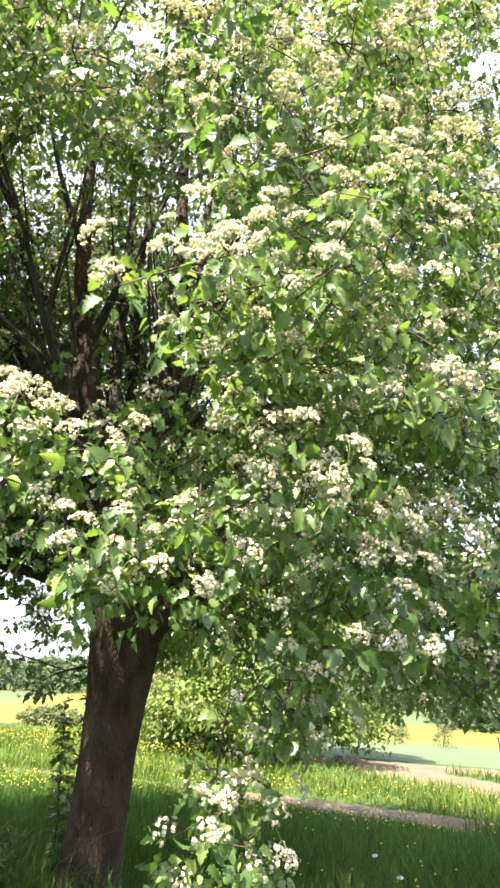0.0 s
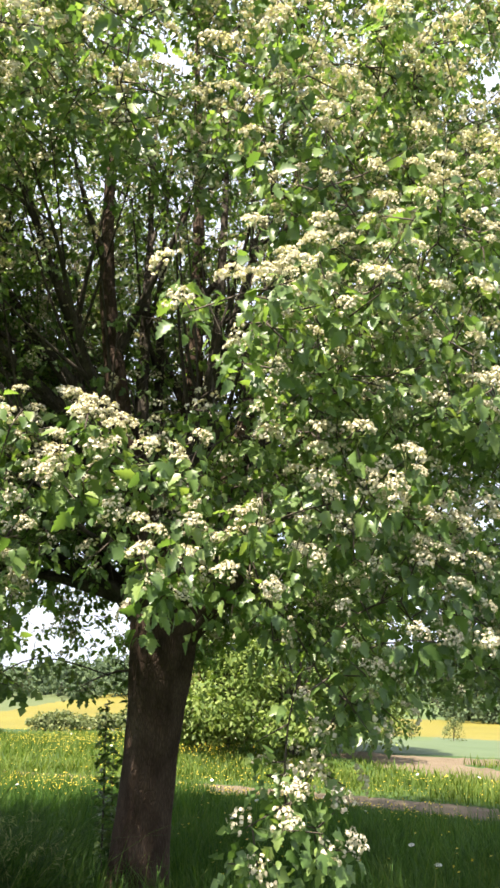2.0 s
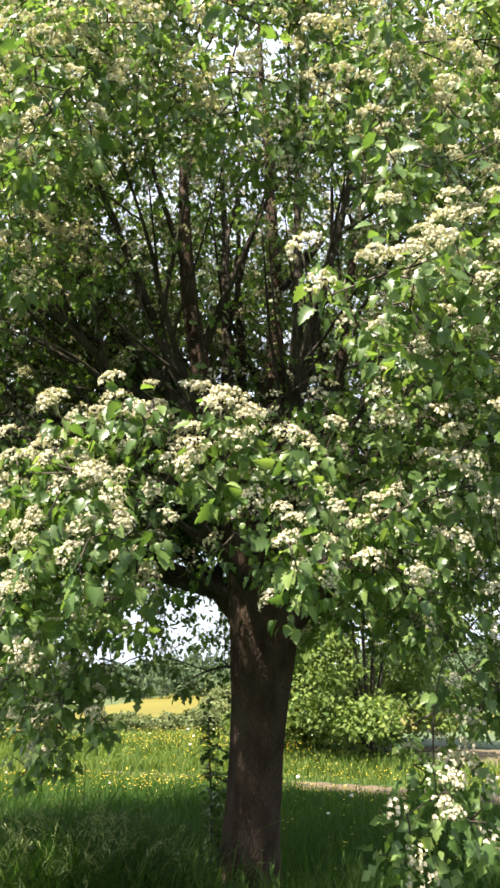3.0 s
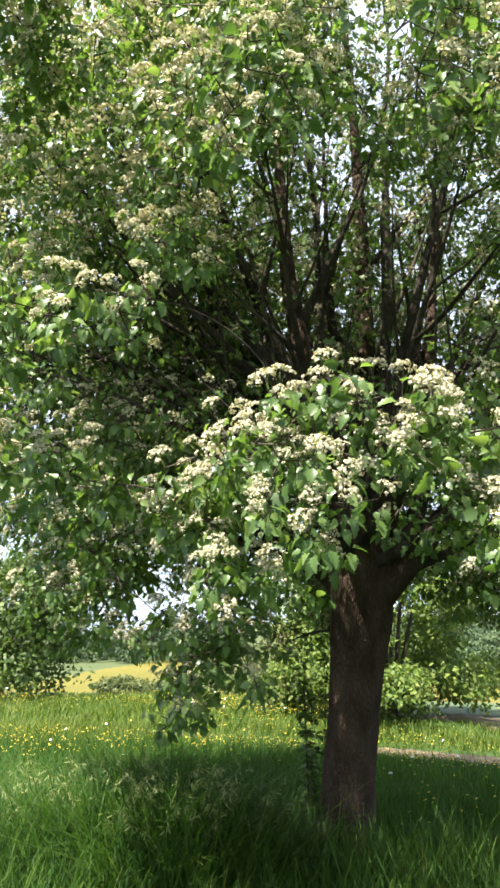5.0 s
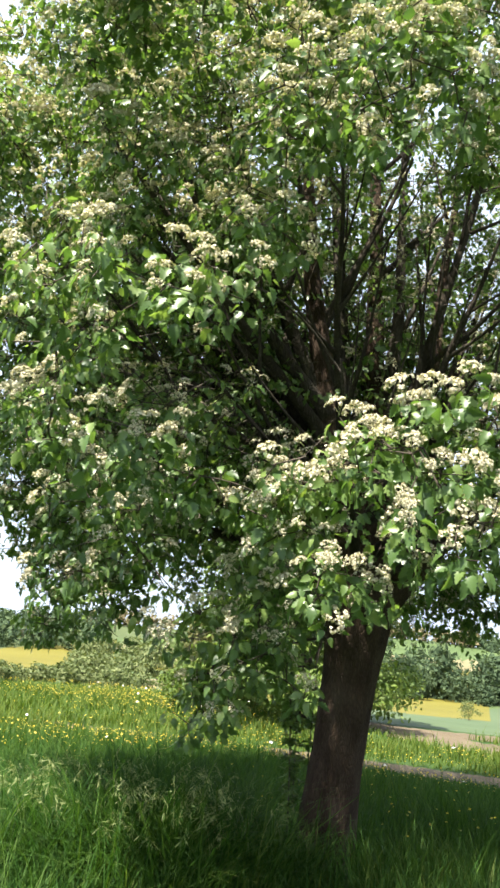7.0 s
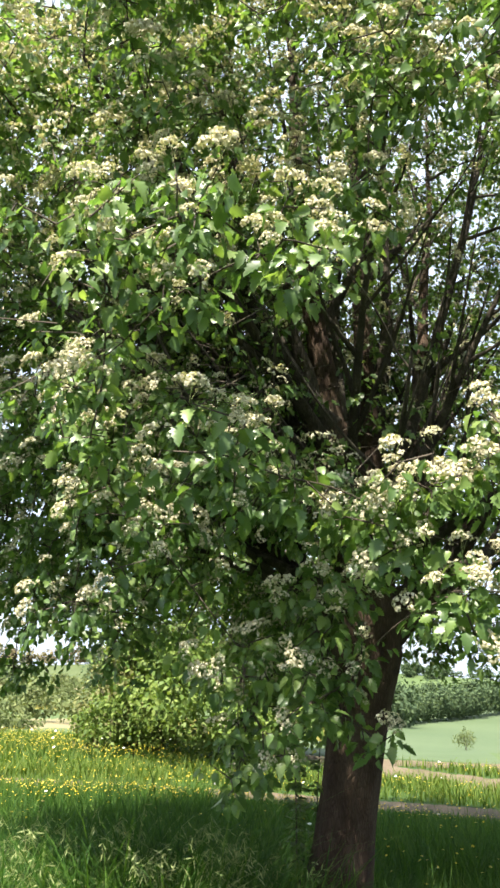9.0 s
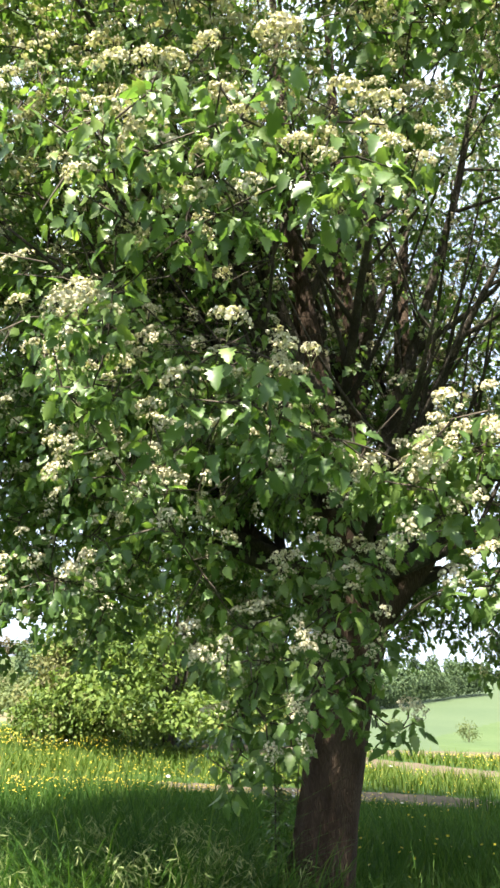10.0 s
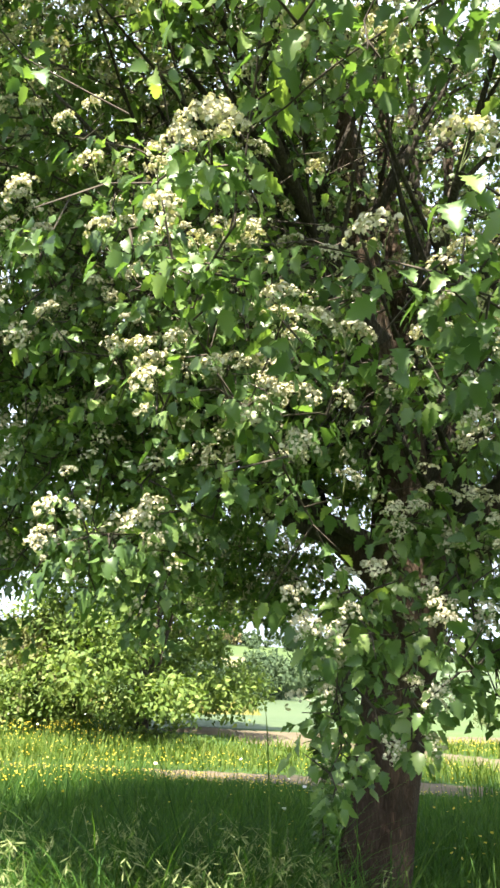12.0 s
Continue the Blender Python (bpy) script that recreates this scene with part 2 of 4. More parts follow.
def slope_angle(az, r):
    """Degrees above the level of the eye at which the land lies, r metres off."""
    top = hill_crest(az)
    knots = [16, 40, 90, 150, 220, 300, 450, 700, 1600]
    low = [-5.18, -4.8, -4.1, -3.2, -2.3]
    el = np.interp(r, knots[:5], low)
    far = np.clip((r - 220) / 230, 0, 1)
    return np.where(r < 220, el, -2.3 + (top + 2.3) * far)


def land_height(x, y):
    dx, dy = x - LOOKOUT[0], y - LOOKOUT[1]
    r, az = np.hypot(dx, dy), np.degrees(np.arctan2(dx, dy))
    rolling = 1.45 + r * np.tan(np.radians(slope_angle(az, np.minimum(r, 450))))
    near = 0.05 * soft_noise(np.stack([x, y], -1), 0.7, 1.0)
    w = np.clip((r - 16) / 10, 0, 1)
    return near * (1 - w) + (rolling * (r > 16)) * w + 0.0


def field_kind(az, el, r):
    """0 meadow, 1 rape, 2 wheat, 3 pasture, 4 dry field, 5 wood floor."""
    if r < (20 if az < 17 else 15.6):
        return 0
    if az < -30 or az > 75:
        return 3
    if az < 4:
        if el < -3.9:
            return 0 if az < -2 or el < -4.3 else 3
        if el < -2.0 + 0.16 * (az + 4):
            return 1
        return 5
    if az < 15:
        if el < -3.9:
            return 3
        if el < -3.3:
            return 4 if az > 6 else 3
        if el < -2.7:
            return 3
        return 1 if -2.7 < el < -2.2 and az > 5 else 5 if el > -0.6 else 4 if -1.5 < el < -1.0 else 3
    if az < 31:
        if el < -4.15:
            return 2 if az > 22 or el < -4.4 else 3
        if el < -3.0:
            return 1
        if az < 24 or el < -2.0:
            return 3
        return 1 if el < -0.9 else 4 if el < -0.2 else 3
    split = -4.6 + (az - 38) * 0.27
    if el < min(split, -2.2):
        return 3
    hedge = -3.1 + (az - 32) * 0.24
    if el < hedge:
        return 2
    return 3


def build_ground():
    az = np.radians(np.concatenate([np.arange(-32, 76, 0.45), np.arange(76, 328, 4.0)]))
    radii = np.concatenate([np.arange(0.6, 20, 0.6), 20 * 1.045 ** np.arange(0, 98)])
    na, nr = len(az), len(radii)
    rr, aa = np.meshgrid(radii, az, indexing="ij")
    x, y = LOOKOUT[0] + rr * np.sin(aa), LOOKOUT[1] + rr * np.cos(aa)
    z = land_height(x, y)
    v = np.concatenate([np.stack([x, y, z], -1).reshape(-1, 3), [[*LOOKOUT, 0.0]]])
    i, j = np.meshgrid(np.arange(nr - 1), np.arange(na), indexing="ij")
    p, q = (i * na + j).ravel(), (i * na + (j + 1) % na).ravel()
    t = np.concatenate([np.stack([p, q, q + na], 1), np.stack([p, q + na, p + na], 1)])
    j = np.arange(na)
    hub = np.stack([np.full(na, nr * na), (j + 1) % na, j], 1)
    t = np.concatenate([t, hub])[:, ::-1]
    ob = mesh_object("ground", v, t, [meadow_mat, rape_mat, wheat_mat, pasture_mat, stubble_mat, wood_floor], smooth=True)
    kinds = np.zeros(len(t), np.int32)
    centre = v[t].mean(1)
    d = centre[:, :2] - LOOKOUT
    r = np.hypot(d[:, 0], d[:, 1])
    a = np.degrees(np.arctan2(d[:, 0], d[:, 1]))
    e = slope_angle(a, np.minimum(r, 450))
    wobble = 0.10 * soft_noise(np.stack([a * 0.35, r * 0.02], -1), 1.0, 3.0)
    for k in range(len(t)):
        kinds[k] = field_kind(a[k], e[k] + wobble[k], r[k])
    ob.data.polygons.foreach_set("material_index", kinds)
    return tagged(ob, "flowery green meadow falling away to farmed fields", "meadow", kind="structure")


wood_floor = surface("wood_floor", [(0.3, (0.04, 0.06, 0.02)), (0.7, (0.08, 0.10, 0.04))], 0.1, 0.95, 0.2, 20, 0.2)
ground = build_ground()


def track(name, line, width, label):
    """A worn dirt track with ragged edges along a line of (x, y)."""
    rng = np.random.default_rng(len(line) * 7 + 1)
    pts = np.asarray(line, float)
    s = np.concatenate([[0], np.cumsum(np.linalg.norm(np.diff(pts, axis=0), axis=1))])
    u = np.arange(0, s[-1], 0.12)
    mid = np.stack([np.interp(u, s, pts[:, 0]), np.interp(u, s, pts[:, 1])], 1)
    k = np.ones(15) / 15
    mid = np.stack([np.convolve(np.pad(mid[:, c], 7, "edge"), k, "valid") for c in (0, 1)], 1)
    along = np.gradient(mid, axis=0)
    side = np.stack([along[:, 1], -along[:, 0]], 1)
    side /= np.linalg.norm(side, axis=1)[:, None]
    across = np.linspace(-1, 1, 9)
    half = width / 2 * np.interp(mid[:, 0], [-5, -2, 1.5, 3.7, 4.5, 4.7], [0.12, 0.35, 1.0, 1.0, 0.55, 1.0]) * (1 + 0.12 * soft_noise(mid, 1.1, 2.0) + 0.06 * rng.standard_normal(len(mid)))
    p = mid[:, None] + side[:, None] * (across[None, :, None] * half[:, None, None])
    z = land_height(p[..., 0], p[..., 1]) + 0.022 * (1 - across**4) - 0.004 + 0.006 * rng.standard_normal(p.shape[:2])
    v = np.concatenate([p, z[..., None]], -1).reshape(-1, 3)
    n, m = p.shape[:2]
    i, j = np.meshgrid(np.arange(n - 1), np.arange(m - 1), indexing="ij")
    a = (i * m + j).ravel()
    t = np.concatenate([np.stack([a, a + m, a + m + 1], 1), np.stack([a, a + m + 1, a + 1], 1)])
    return tagged(mesh_object(name, v, t, dirt_mat, smooth=True), label, "track", kind="structure")


near_path = [(-14, 13.5), (-6, 9.6), (-2, 7.2), (0.0, 6.1), (1.2, 5.45), (2.3, 4.7), (3.1, 4.1), (3.75, 3.45), (4.3, 2.9), (5.0, 2.4), (6.8, 1.6)]
far_path = [(3.9, 9.9), (4.5, 8.5), (5.1, 7.2), (5.7, 6.0), (6.2, 4.8), (6.7, 3.0), (7.0, 0.0)]
side_path = [(4.3, 9.0), (5.4, 8.6), (6.8, 8.2), (9.0, 7.3), (13.0, 5.0)]
track("path", near_path, 0.85, "narrow worn path of pale dry earth through meadow")
track("path", side_path, 1.0, "pale dirt track leading off along the meadow edge")
track("path", far_path, 1.7, "pale bare dirt track along the meadow edge")


def leaf_cloud(rng, count, shape, size, lobes=5, clump=1.0, flat=1.0):
    """A crown of small leaves gathered in uneven clumps, inside shape (half-widths), its foot at z = 0."""
    hubs = rng.standard_normal((lobes * 4, 3))
    hubs /= np.linalg.norm(hubs, axis=1)[:, None]
    hubs[:, 2] = hubs[:, 2] * 0.9 + 0.1
    hubs *= rng.uniform(0.45, 0.95, (len(hubs), 1))
    pick = rng.integers(0, len(hubs), count)
    d = rng.standard_normal((count, 3))
    d /= np.linalg.norm(d, axis=1)[:, None]
    p = hubs[pick] + d * (1, 1, flat) * rng.uniform(0.2, 0.42, (count, 1)) * clump * rng.uniform(0.6, 1.2, len(hubs))[pick][:, None]
    p = p * shape
    p[:, 2] += shape[2]
    heading = rng.standard_normal((count, 3)) + (0, 0, -0.5)
    normal = (d if flat == 1 else 0.6 * d + (0, -0.2, 0.3)) + 0.3 * rng.standard_normal((count, 3)) + (0, 0, 0.6)
    turn = turns_from(heading, normal) * (size * rng.uniform(0.6, 1.4, count))[:, None, None]
    return turn, p


def simple_leaf():
    v = np.array([(0, 0, 0), (0.35, 0.3, 0.05), (0.4, 0, 0), (0.35, -0.3, 0.05), (1, 0, -0.12)])
    return v, np.array([(0, 2, 1), (0, 3, 2), (1, 2, 4), (2, 3, 4)])


def far_tree_proto(seed, leaves, shape, size):
    rng = np.random.default_rng(seed)
    turn, p = leaf_cloud(rng, leaves, np.array(shape), size)
    return scattered((np.array([(-0.5, -0.5, 0), (0.5, -0.4, 0.1), (0.1, 0.6, 0)]), np.array([(0, 1, 2)])), turn, p)


def at_far(az, r):
    a = np.radians(az)
    x, y = LOOKOUT[0] + r * np.sin(a), LOOKOUT[1] + r * np.cos(a)
    return np.stack([x, y, land_height(x, y)], -1)


def wood(name, az, r, count, mat, label, seed, shape=(4.2, 4.2, 4.6), leaves=190, size=1.1, spread=0.35):
    """Trees scattered over a stretch of bearings and distances; too many to count."""
    rng = np.random.default_rng(seed)
    protos = [far_tree_proto(seed + k, leaves, shape, size) for k in range(4)]
    a, d = rng.uniform(*az, count), rng.uniform(*r, count)
    pos = at_far(a, d)
    pos[:, 2] -= shape[2] * 0.25
    scale = rng.uniform(1 - spread, 1 + spread, count)
    spin = rng.uniform(0, 6.28, count)
    c, s = np.cos(spin) * scale, np.sin(spin) * scale
    z = np.zeros(count)
    turn = np.stack([np.stack([c, -s, z], 1), np.stack([s, c, z], 1), np.stack([z, z, scale * rng.uniform(0.8, 1.2, count)], 1)], 1)
    which = rng.integers(0, 4, count)
    v, t = joined([scattered(protos[k], turn[which == k], pos[which == k]) for k in range(4)])
    return tagged(mesh_object(name, v, t, mat), label, "woodland", kind="stuff")


wood("woodland", (-32, 3), (255, 470), 400, wood_mat, "dense dark green woodland on the far hillside", 11)
wood("woodland", (11, 24), (235, 440), 200, wood_mat, "dense dark green woodland on the far hillside", 12)
wood("woodland", (3, 30), (440, 480), 110, brown_mat, "brownish half-leafed woodland along the hill crest", 13)
wood("woodland", (29, 62), (430, 490), 120, wood_mat, "green woodland along the hill crest", 14, shape=(4, 4, 3.4))
wood("hedgerow", (22.5, 33), (150, 190), 36, wood_mat, "row of round green trees in a field hedge", 15, shape=(3.6, 3.6, 4.2), leaves=560, size=0.6)
wood("hedgerow", (1, 13), (110, 330), 80, scrub_mat, "grey-green hedge bushes between the fields", 16, shape=(4.5, 4, 2.4), leaves=620, size=0.5)
wood("scrub", (-6, 6), (84, 96), 18, scrub_mat, "low grey-green willow scrub beyond the meadow", 17, shape=(2.0, 2.0, 1.1), size=0.28, leaves=700)


def hedge_line(az_from, az_to, r_from, r_to, count, seed):
    rng = np.random.default_rng(seed)
    u = np.linspace(0, 1, count) + rng.uniform(-0.02, 0.02, count)
    pos = at_far(az_from + (az_to - az_from) * u, r_from + (r_to - r_from) * u)
    pos[:, 2] -= 0.8
    proto = far_tree_proto(seed, 650, (3.6, 3.6, 5.2), 0.62)
    scale = rng.uniform(0.7, 1.3, count)
    turn = np.eye(3)[None] * scale[:, None, None]
    v, t = scattered(proto, turn, pos)
    tagged(mesh_object("hedgerow", v, t, wood_mat), "dark green hedge climbing along a field edge", "hedgerow", kind="stuff")


hedge_line(31, 38, 160, 235, 26, 21)
hedge_line(38, 44, 235, 330, 24, 22)


def small_tree(name, x, y, height, seed, mat, label, category, width=0.42, leaves=900, size=0.12, stems=1, group="", flat=1.0):
    """A small tree or bush: stems that fork, and a crown of leaves in clumps."""
    rng = np.random.default_rng(seed)
    z0 = float(land_height(np.array(x), np.array(y)))
    base = new(name)
    base.location = (x, y, z0)
    tagged(base, label, category, group)
    for k in range(stems):
        a = rng.uniform(0, 6.28)
        out = height * width * (0.12 if stems == 1 else rng.uniform(0.2, 0.7))
        foot = np.array([0.06 * math.cos(a), 0.06 * math.sin(a), -0.08]) * min(1, stems - 0.9)
        foot[2] = -0.08
        line = bezier(foot, (0.2 * out * math.cos(a), 0.2 * out * math.sin(a), height * 0.4), (out * math.cos(a), out * math.sin(a), height * rng.uniform(0.6, 0.85)), 8)
        v, t = tube(line, np.linspace(0.02 * height / (1 if stems == 1 else 2), 0.004 * height, 8), 6)
        mesh_object("trunk" if stems == 1 else "stem", v, t, twig_mat, base, True)
    half = np.array([height * width, height * width, height * (0.36 if stems == 1 else 0.56 if flat == 1 else 0.62)])
    turn, p = leaf_cloud(rng, leaves, half, size, 7 if leaves < 2000 else 30 if flat == 1 else 17, 1.0 if leaves < 2000 else 0.6 if flat == 1 else 0.74, flat)
    p[:, 2] += height - 2 * half[2]
    if stems > 1:
        p[:, :2] *= 1 + (0.55 if flat == 1 else 0.4) * np.clip(1 - p[:, 2:] / half[2], 0, 1)
    keep = p[:, 2] > 0.04
    v, t = scattered(simple_leaf(), turn[keep], p[keep])
    tagged(mesh_object("crown", v, t, mat, base), kind="stuff")
    return base


small_tree("field_maple", 2.9, 9.4, 4.9, 31, bush_mat, "bright yellow-green field maple in layers at the meadow edge", "bush", 0.42, 36000, 0.10, 9, flat=0.5)
small_tree("hawthorn_bush", 1.35, 10.3, 2.0, 32, rust_mat, "dull olive-green hawthorn bush beside the maple", "bush", 0.5, 8000, 0.08, 6)
small_tree("elder_bush", 1.15, 9.9, 1.5, 35, bush_mat, "low green bush beside the maple", "bush", 0.6, 9000, 0.07, 6)
small_tree("hazel_bush", -5.6, 14.2, 4.0, 33, hazel_mat, "large leafy green hazel bush beyond the meadow", "bush", 0.5, 17000, 0.13, 6)
for k, (az, r) in enumerate([(42.0, 74), (46.5, 70), (20.5, 78), (23.5, 72), (29.5, 80), (37.0, 78)]):
    p = at_far(az, r)
    small_tree("field_shrub", float(p[0]), float(p[1]), 2.0, 50 + k, scrub_mat, "small grey-green shrub standing in the pale field", "shrub", 0.5, 900, 0.14, 4, group="shrubs in the field")

# ---- the flowering tree ----
rng = np.random.default_rng(5)
tree = new("flowering_tree")
tagged(tree, "old service tree with dark bark, drooping toothed leaves and cream blossom", "tree")


def trunk_line(z):
    """The axis of the trunk: it leans to the south-east up to the fork, then back over to the west."""
    return np.interp(z, [0, 1.75, 2.3, 2.8, 3.0], [0, 0.12, 0.02, -0.13, -0.18]), np.interp(z, [0, 1.75, 2.3, 2.8, 3.0], [0, -0.25, -0.30, -0.36, -0.37])


def build_trunk():
    z = np.array([-0.15, 0.0, 0.12, 0.3, 0.6, 0.95, 1.3, 1.6, 1.85, 2.15, 2.6, 3.0])
    x, y = trunk_line(z)
    r = np.array([0.28, 0.245, 0.212, 0.188, 0.174, 0.168, 0.182, 0.212, 0.212, 0.165, 0.14, 0.09])
    zz = np.linspace(z[0], z[-1], 66)
    pts = np.stack([np.interp(zz, z, x), np.interp(zz, z, y), zz], 1)
    rr = np.interp(zz, z, r)
    sides = 40
    a = np.linspace(0, 2 * np.pi, sides, endpoint=False)
    ridge = 1 + 0.05 * np.cos(3 * a + 0.6) + 0.03 * np.cos(7 * a + 1.9)
    flare = np.clip((0.45 - zz) / 0.5, 0, 1)[:, None] * 0.16 * np.cos(5 * a + 0.4)[None]
    lumps = soft_noise(np.stack(np.broadcast_arrays(np.cos(a)[None] * 3, np.sin(a)[None] * 3, zz[:, None] * 4), -1), 2.0, 4.0)
    ring = rr[:, None] * (ridge[None] + flare + 0.03 * lumps)
    v = pts[:, None] + np.stack([ring * np.cos(a), ring * np.sin(a), np.zeros_like(ring)], -1)
    n = len(zz)
    i, j = np.meshgrid(np.arange(n - 1), np.arange(sides), indexing="ij")
    p, q = (i * sides + j).ravel(), (i * sides + (j + 1) % sides).ravel()
    t = np.concatenate([np.stack([p, q, q + sides], 1), np.stack([p, q + sides, p + sides], 1)])
    cap = np.stack([np.full(sides - 2, (n - 1) * sides), (n - 1) * sides + np.arange(1, sides - 1), (n - 1) * sides + np.arange(2, sides)], 1)
    return mesh_object("trunk", v.reshape(-1, 3), np.concatenate([t, cap]), bark_mat, tree, True)


build_trunk()

# the stems that the trunk parts into: foot, bend, tip, foot radius
STEMS = [((-0.16, -0.36, 2.72), (-0.42, -0.46, 3.5), (-0.50, -0.10, 6.7), 0.105), ((-0.24, -0.39, 2.98), (-0.8, -0.44, 3.55), (-1.9, -0.7, 5.1), 0.07),
         ((0.10, -0.24, 1.92), (0.40, 0.10, 3.3), (0.15, 0.2, 7.5), 0.12), ((0.24, -0.08, 2.55), (0.52, 0.0, 3.8), (0.55, 0.1, 7.2), 0.07),
         ((0.26, -0.20, 2.2), (0.85, -0.1, 3.4), (1.25, 0.5, 6.7), 0.08), ((0.06, -0.20, 1.52), (0.62, -0.44, 2.15), (1.85, -0.8, 3.9), 0.125),
         ((0.42, -0.36, 1.98), (0.8, 0.1, 3.1), (1.75, 0.7, 5.2), 0.075), ((-0.10, -0.32, 2.72), (-0.10, -0.28, 4.0), (-0.15, 0.6, 7.1), 0.055),
         ((-0.05, -0.30, 2.5), (-1.1, -0.45, 2.95), (-2.4, -0.35, 3.75), 0.055), ((-0.12, -0.34, 2.66), (-1.0, -0.2, 3.2), (-2.4, 0.35, 4.3), 0.06),
         ((-0.15, -0.36, 2.75), (-0.9, -0.65, 3.3), (-2.1, -1.15, 4.5), 0.055), ((-0.14, -0.34, 2.7), (-0.8, 0.1, 3.5), (-1.9, 0.9, 5.0), 0.06),
         ((-0.18, -0.37, 2.85), (-0.7, -0.45, 4.0), (-1.5, -0.35, 5.9), 0.06), ((-0.08, -0.30, 2.6), (-0.6, 0.4, 3.1), (-1.4, 1.4, 4.1), 0.05),
         ((-0.02, -0.30, 2.4), (-1.0, -0.75, 2.7), (-2.2, -1.0, 3.15), 0.045), ((-0.05, -0.31, 2.55), (-0.45, -1.0, 3.1), (-0.75, -1.9, 4.1), 0.045),
         ((-0.10, -0.03, 1.97), (-0.6, 0.15, 2.12), (-1.75, 0.35, 2.45), 0.06)]
# boughs lower down and behind: bearing, reach, height of the foot and of the tip, foot radius
MAIN_BOUGHS = [(-45, 1.75, 1.72, 3.4, 0.092), (125, 1.15, 2.2, 6.5, 0.055), (0, 0.65, 2.4, 6.6, 0.05),
               (-80, 1.7, 2.2, 4.4, 0.055), (20, 1.75, 2.3, 4.4, 0.06), (-18, 1.9, 2.5, 5.0, 0.058), (160, 1.3, 2.2, 4.2, 0.05), (65, 1.8, 2.2, 4.6, 0.055),
               (-155, 1.9, 1.95, 2.75, 0.045), (172, 2.0, 2.0, 2.9, 0.045), (140, 1.9, 1.9, 2.8, 0.045), (-62, 1.6, 1.9, 2.7, 0.05)]
for bearing, reach, start_z, top, radius in MAIN_BOUGHS:
    d = np.array([math.sin(radians(bearing)), math.cos(radians(bearing)), 0])
    foot = np.array([*trunk_line(start_z), start_z]) + d * 0.03
    rise = top - start_z
    bend = foot + d * reach * 0.5 + (0, 0, rise * (0.36 if rise / reach < 3 else 0.32))
    STEMS.append((foot, bend, foot + d * reach + (0, 0, rise), radius))
limb_points, limbs = [], []


def add_limb(line, radius, k, tip=0.12, sides=10):
    """A limb along a line, wavering a little, thicker at its foot."""
    n = len(line)
    line = line.copy()
    line[2:] += 0.05 * np.stack([soft_noise(line[2:], 1.8, k * 1.7 + q * 5.0) for q in range(3)], 1) * np.linspace(0, 1, n - 2)[:, None] ** 0.5
    u = np.linspace(0, 1, n)
    rad = radius * (1 - (1 - tip) * u ** 0.75) + radius * 0.3 * np.clip(1 - u * 8, 0, 1)
    v, t = tube(line, rad, sides, rng, 0.03)
    limbs.append(mesh_object("limb", v, t, bark_mat if radius > 0.085 else limb_bark, tree, True))
    limb_points.extend((*p, r, len(limbs) - 1) for p, r in zip(line, rad))
    return line, rad


for k, (foot, bend, tip, radius) in enumerate(STEMS):
    line, rad = add_limb(bezier(foot, bend, tip, 26), radius * (1.2 if tip[2] > 6 else 1.08), k)
    # each parts again into thinner limbs
    for at in ((9, 14, 18) if tip[2] > 6 else (6, 9, 12, 15, 18)):
        along = line[at + 1] - line[at - 1]
        along /= np.linalg.norm(along)
        way = along + 0.85 * (lambda q: q / np.linalg.norm(q))(rng.standard_normal(3)) + (0.12 * line[at][0], 0.12 * line[at][1], 0.25)
        way /= np.linalg.norm(way)
        reach = (0.55 + 1.0 * (1 - at / 26)) * rng.uniform(0.8, 1.2)
        end = line[at] + way * reach + (0, 0, 0.18 * reach)
        add_limb(bezier(line[at], line[at] + way * reach * 0.55, end, 14), min(0.62 * rad[at], 0.044), k + at * 0.37, 0.2, 7)
limb_points = np.array(limb_points)


def crown_radius(z, bearing):
    r = np.interp(z, [0.9, 1.5, 2.4, 3.4, 5.0, 6.0, 7.0, 7.7], [2.2, 2.55, 3.0, 3.1, 2.9, 2.5, 1.7, 0.4])
    west = np.clip(1 - np.abs(bearing + 112) / 42, 0, 1) * np.clip((3.6 - z) / 0.8, 0.85, 1)
    north_west = np.clip(1 - np.abs(bearing + 78) / 26, 0, 1) - 0.9 * np.clip(1 - np.abs(bearing + 30) / 28, 0, 1)
    return r * (1 + 0.05 * np.sin(3 * np.radians(bearing) + z * 1.3)) * (1 - 0.22 * west + 0.12 * north_west)


# boughs that stand out, and some high ones added for shade: centre and half-width
BOUGHS_SOUTH = [(0.50, -2.60, 1.02, 0.26), (0.66, -2.70, 1.42, 0.24), (0.30, -3.22, 2.55, 0.30), (0.72, -3.10, 2.72, 0.36), (0.56, -3.02, 3.25, 0.32),
                (0.98, -2.95, 3.05, 0.32), (1.10, -2.90, 2.45, 0.34), (0.66, -2.86, 2.05, 0.34), (0.86, -2.85, 1.68, 0.28), (0.03, -2.88, 1.78, 0.20),
                (0.36, -2.75, 1.80, 0.28), (-0.12, -2.86, 2.12, 0.26), (-0.42, -2.80, 2.26, 0.30), (-0.72, -2.76, 2.12, 0.28), (-0.98, -2.45, 2.02, 0.24),
                (-0.62, -2.92, 1.88, 0.22), (-0.94, -2.50, 1.66, 0.18), (-0.62, -2.25, 1.74, 0.20), (0.20, -2.35, 2.35, 0.30), (0.62, -2.45, 2.45, 0.3), (1.3, -2.6, 1.9, 0.34)]
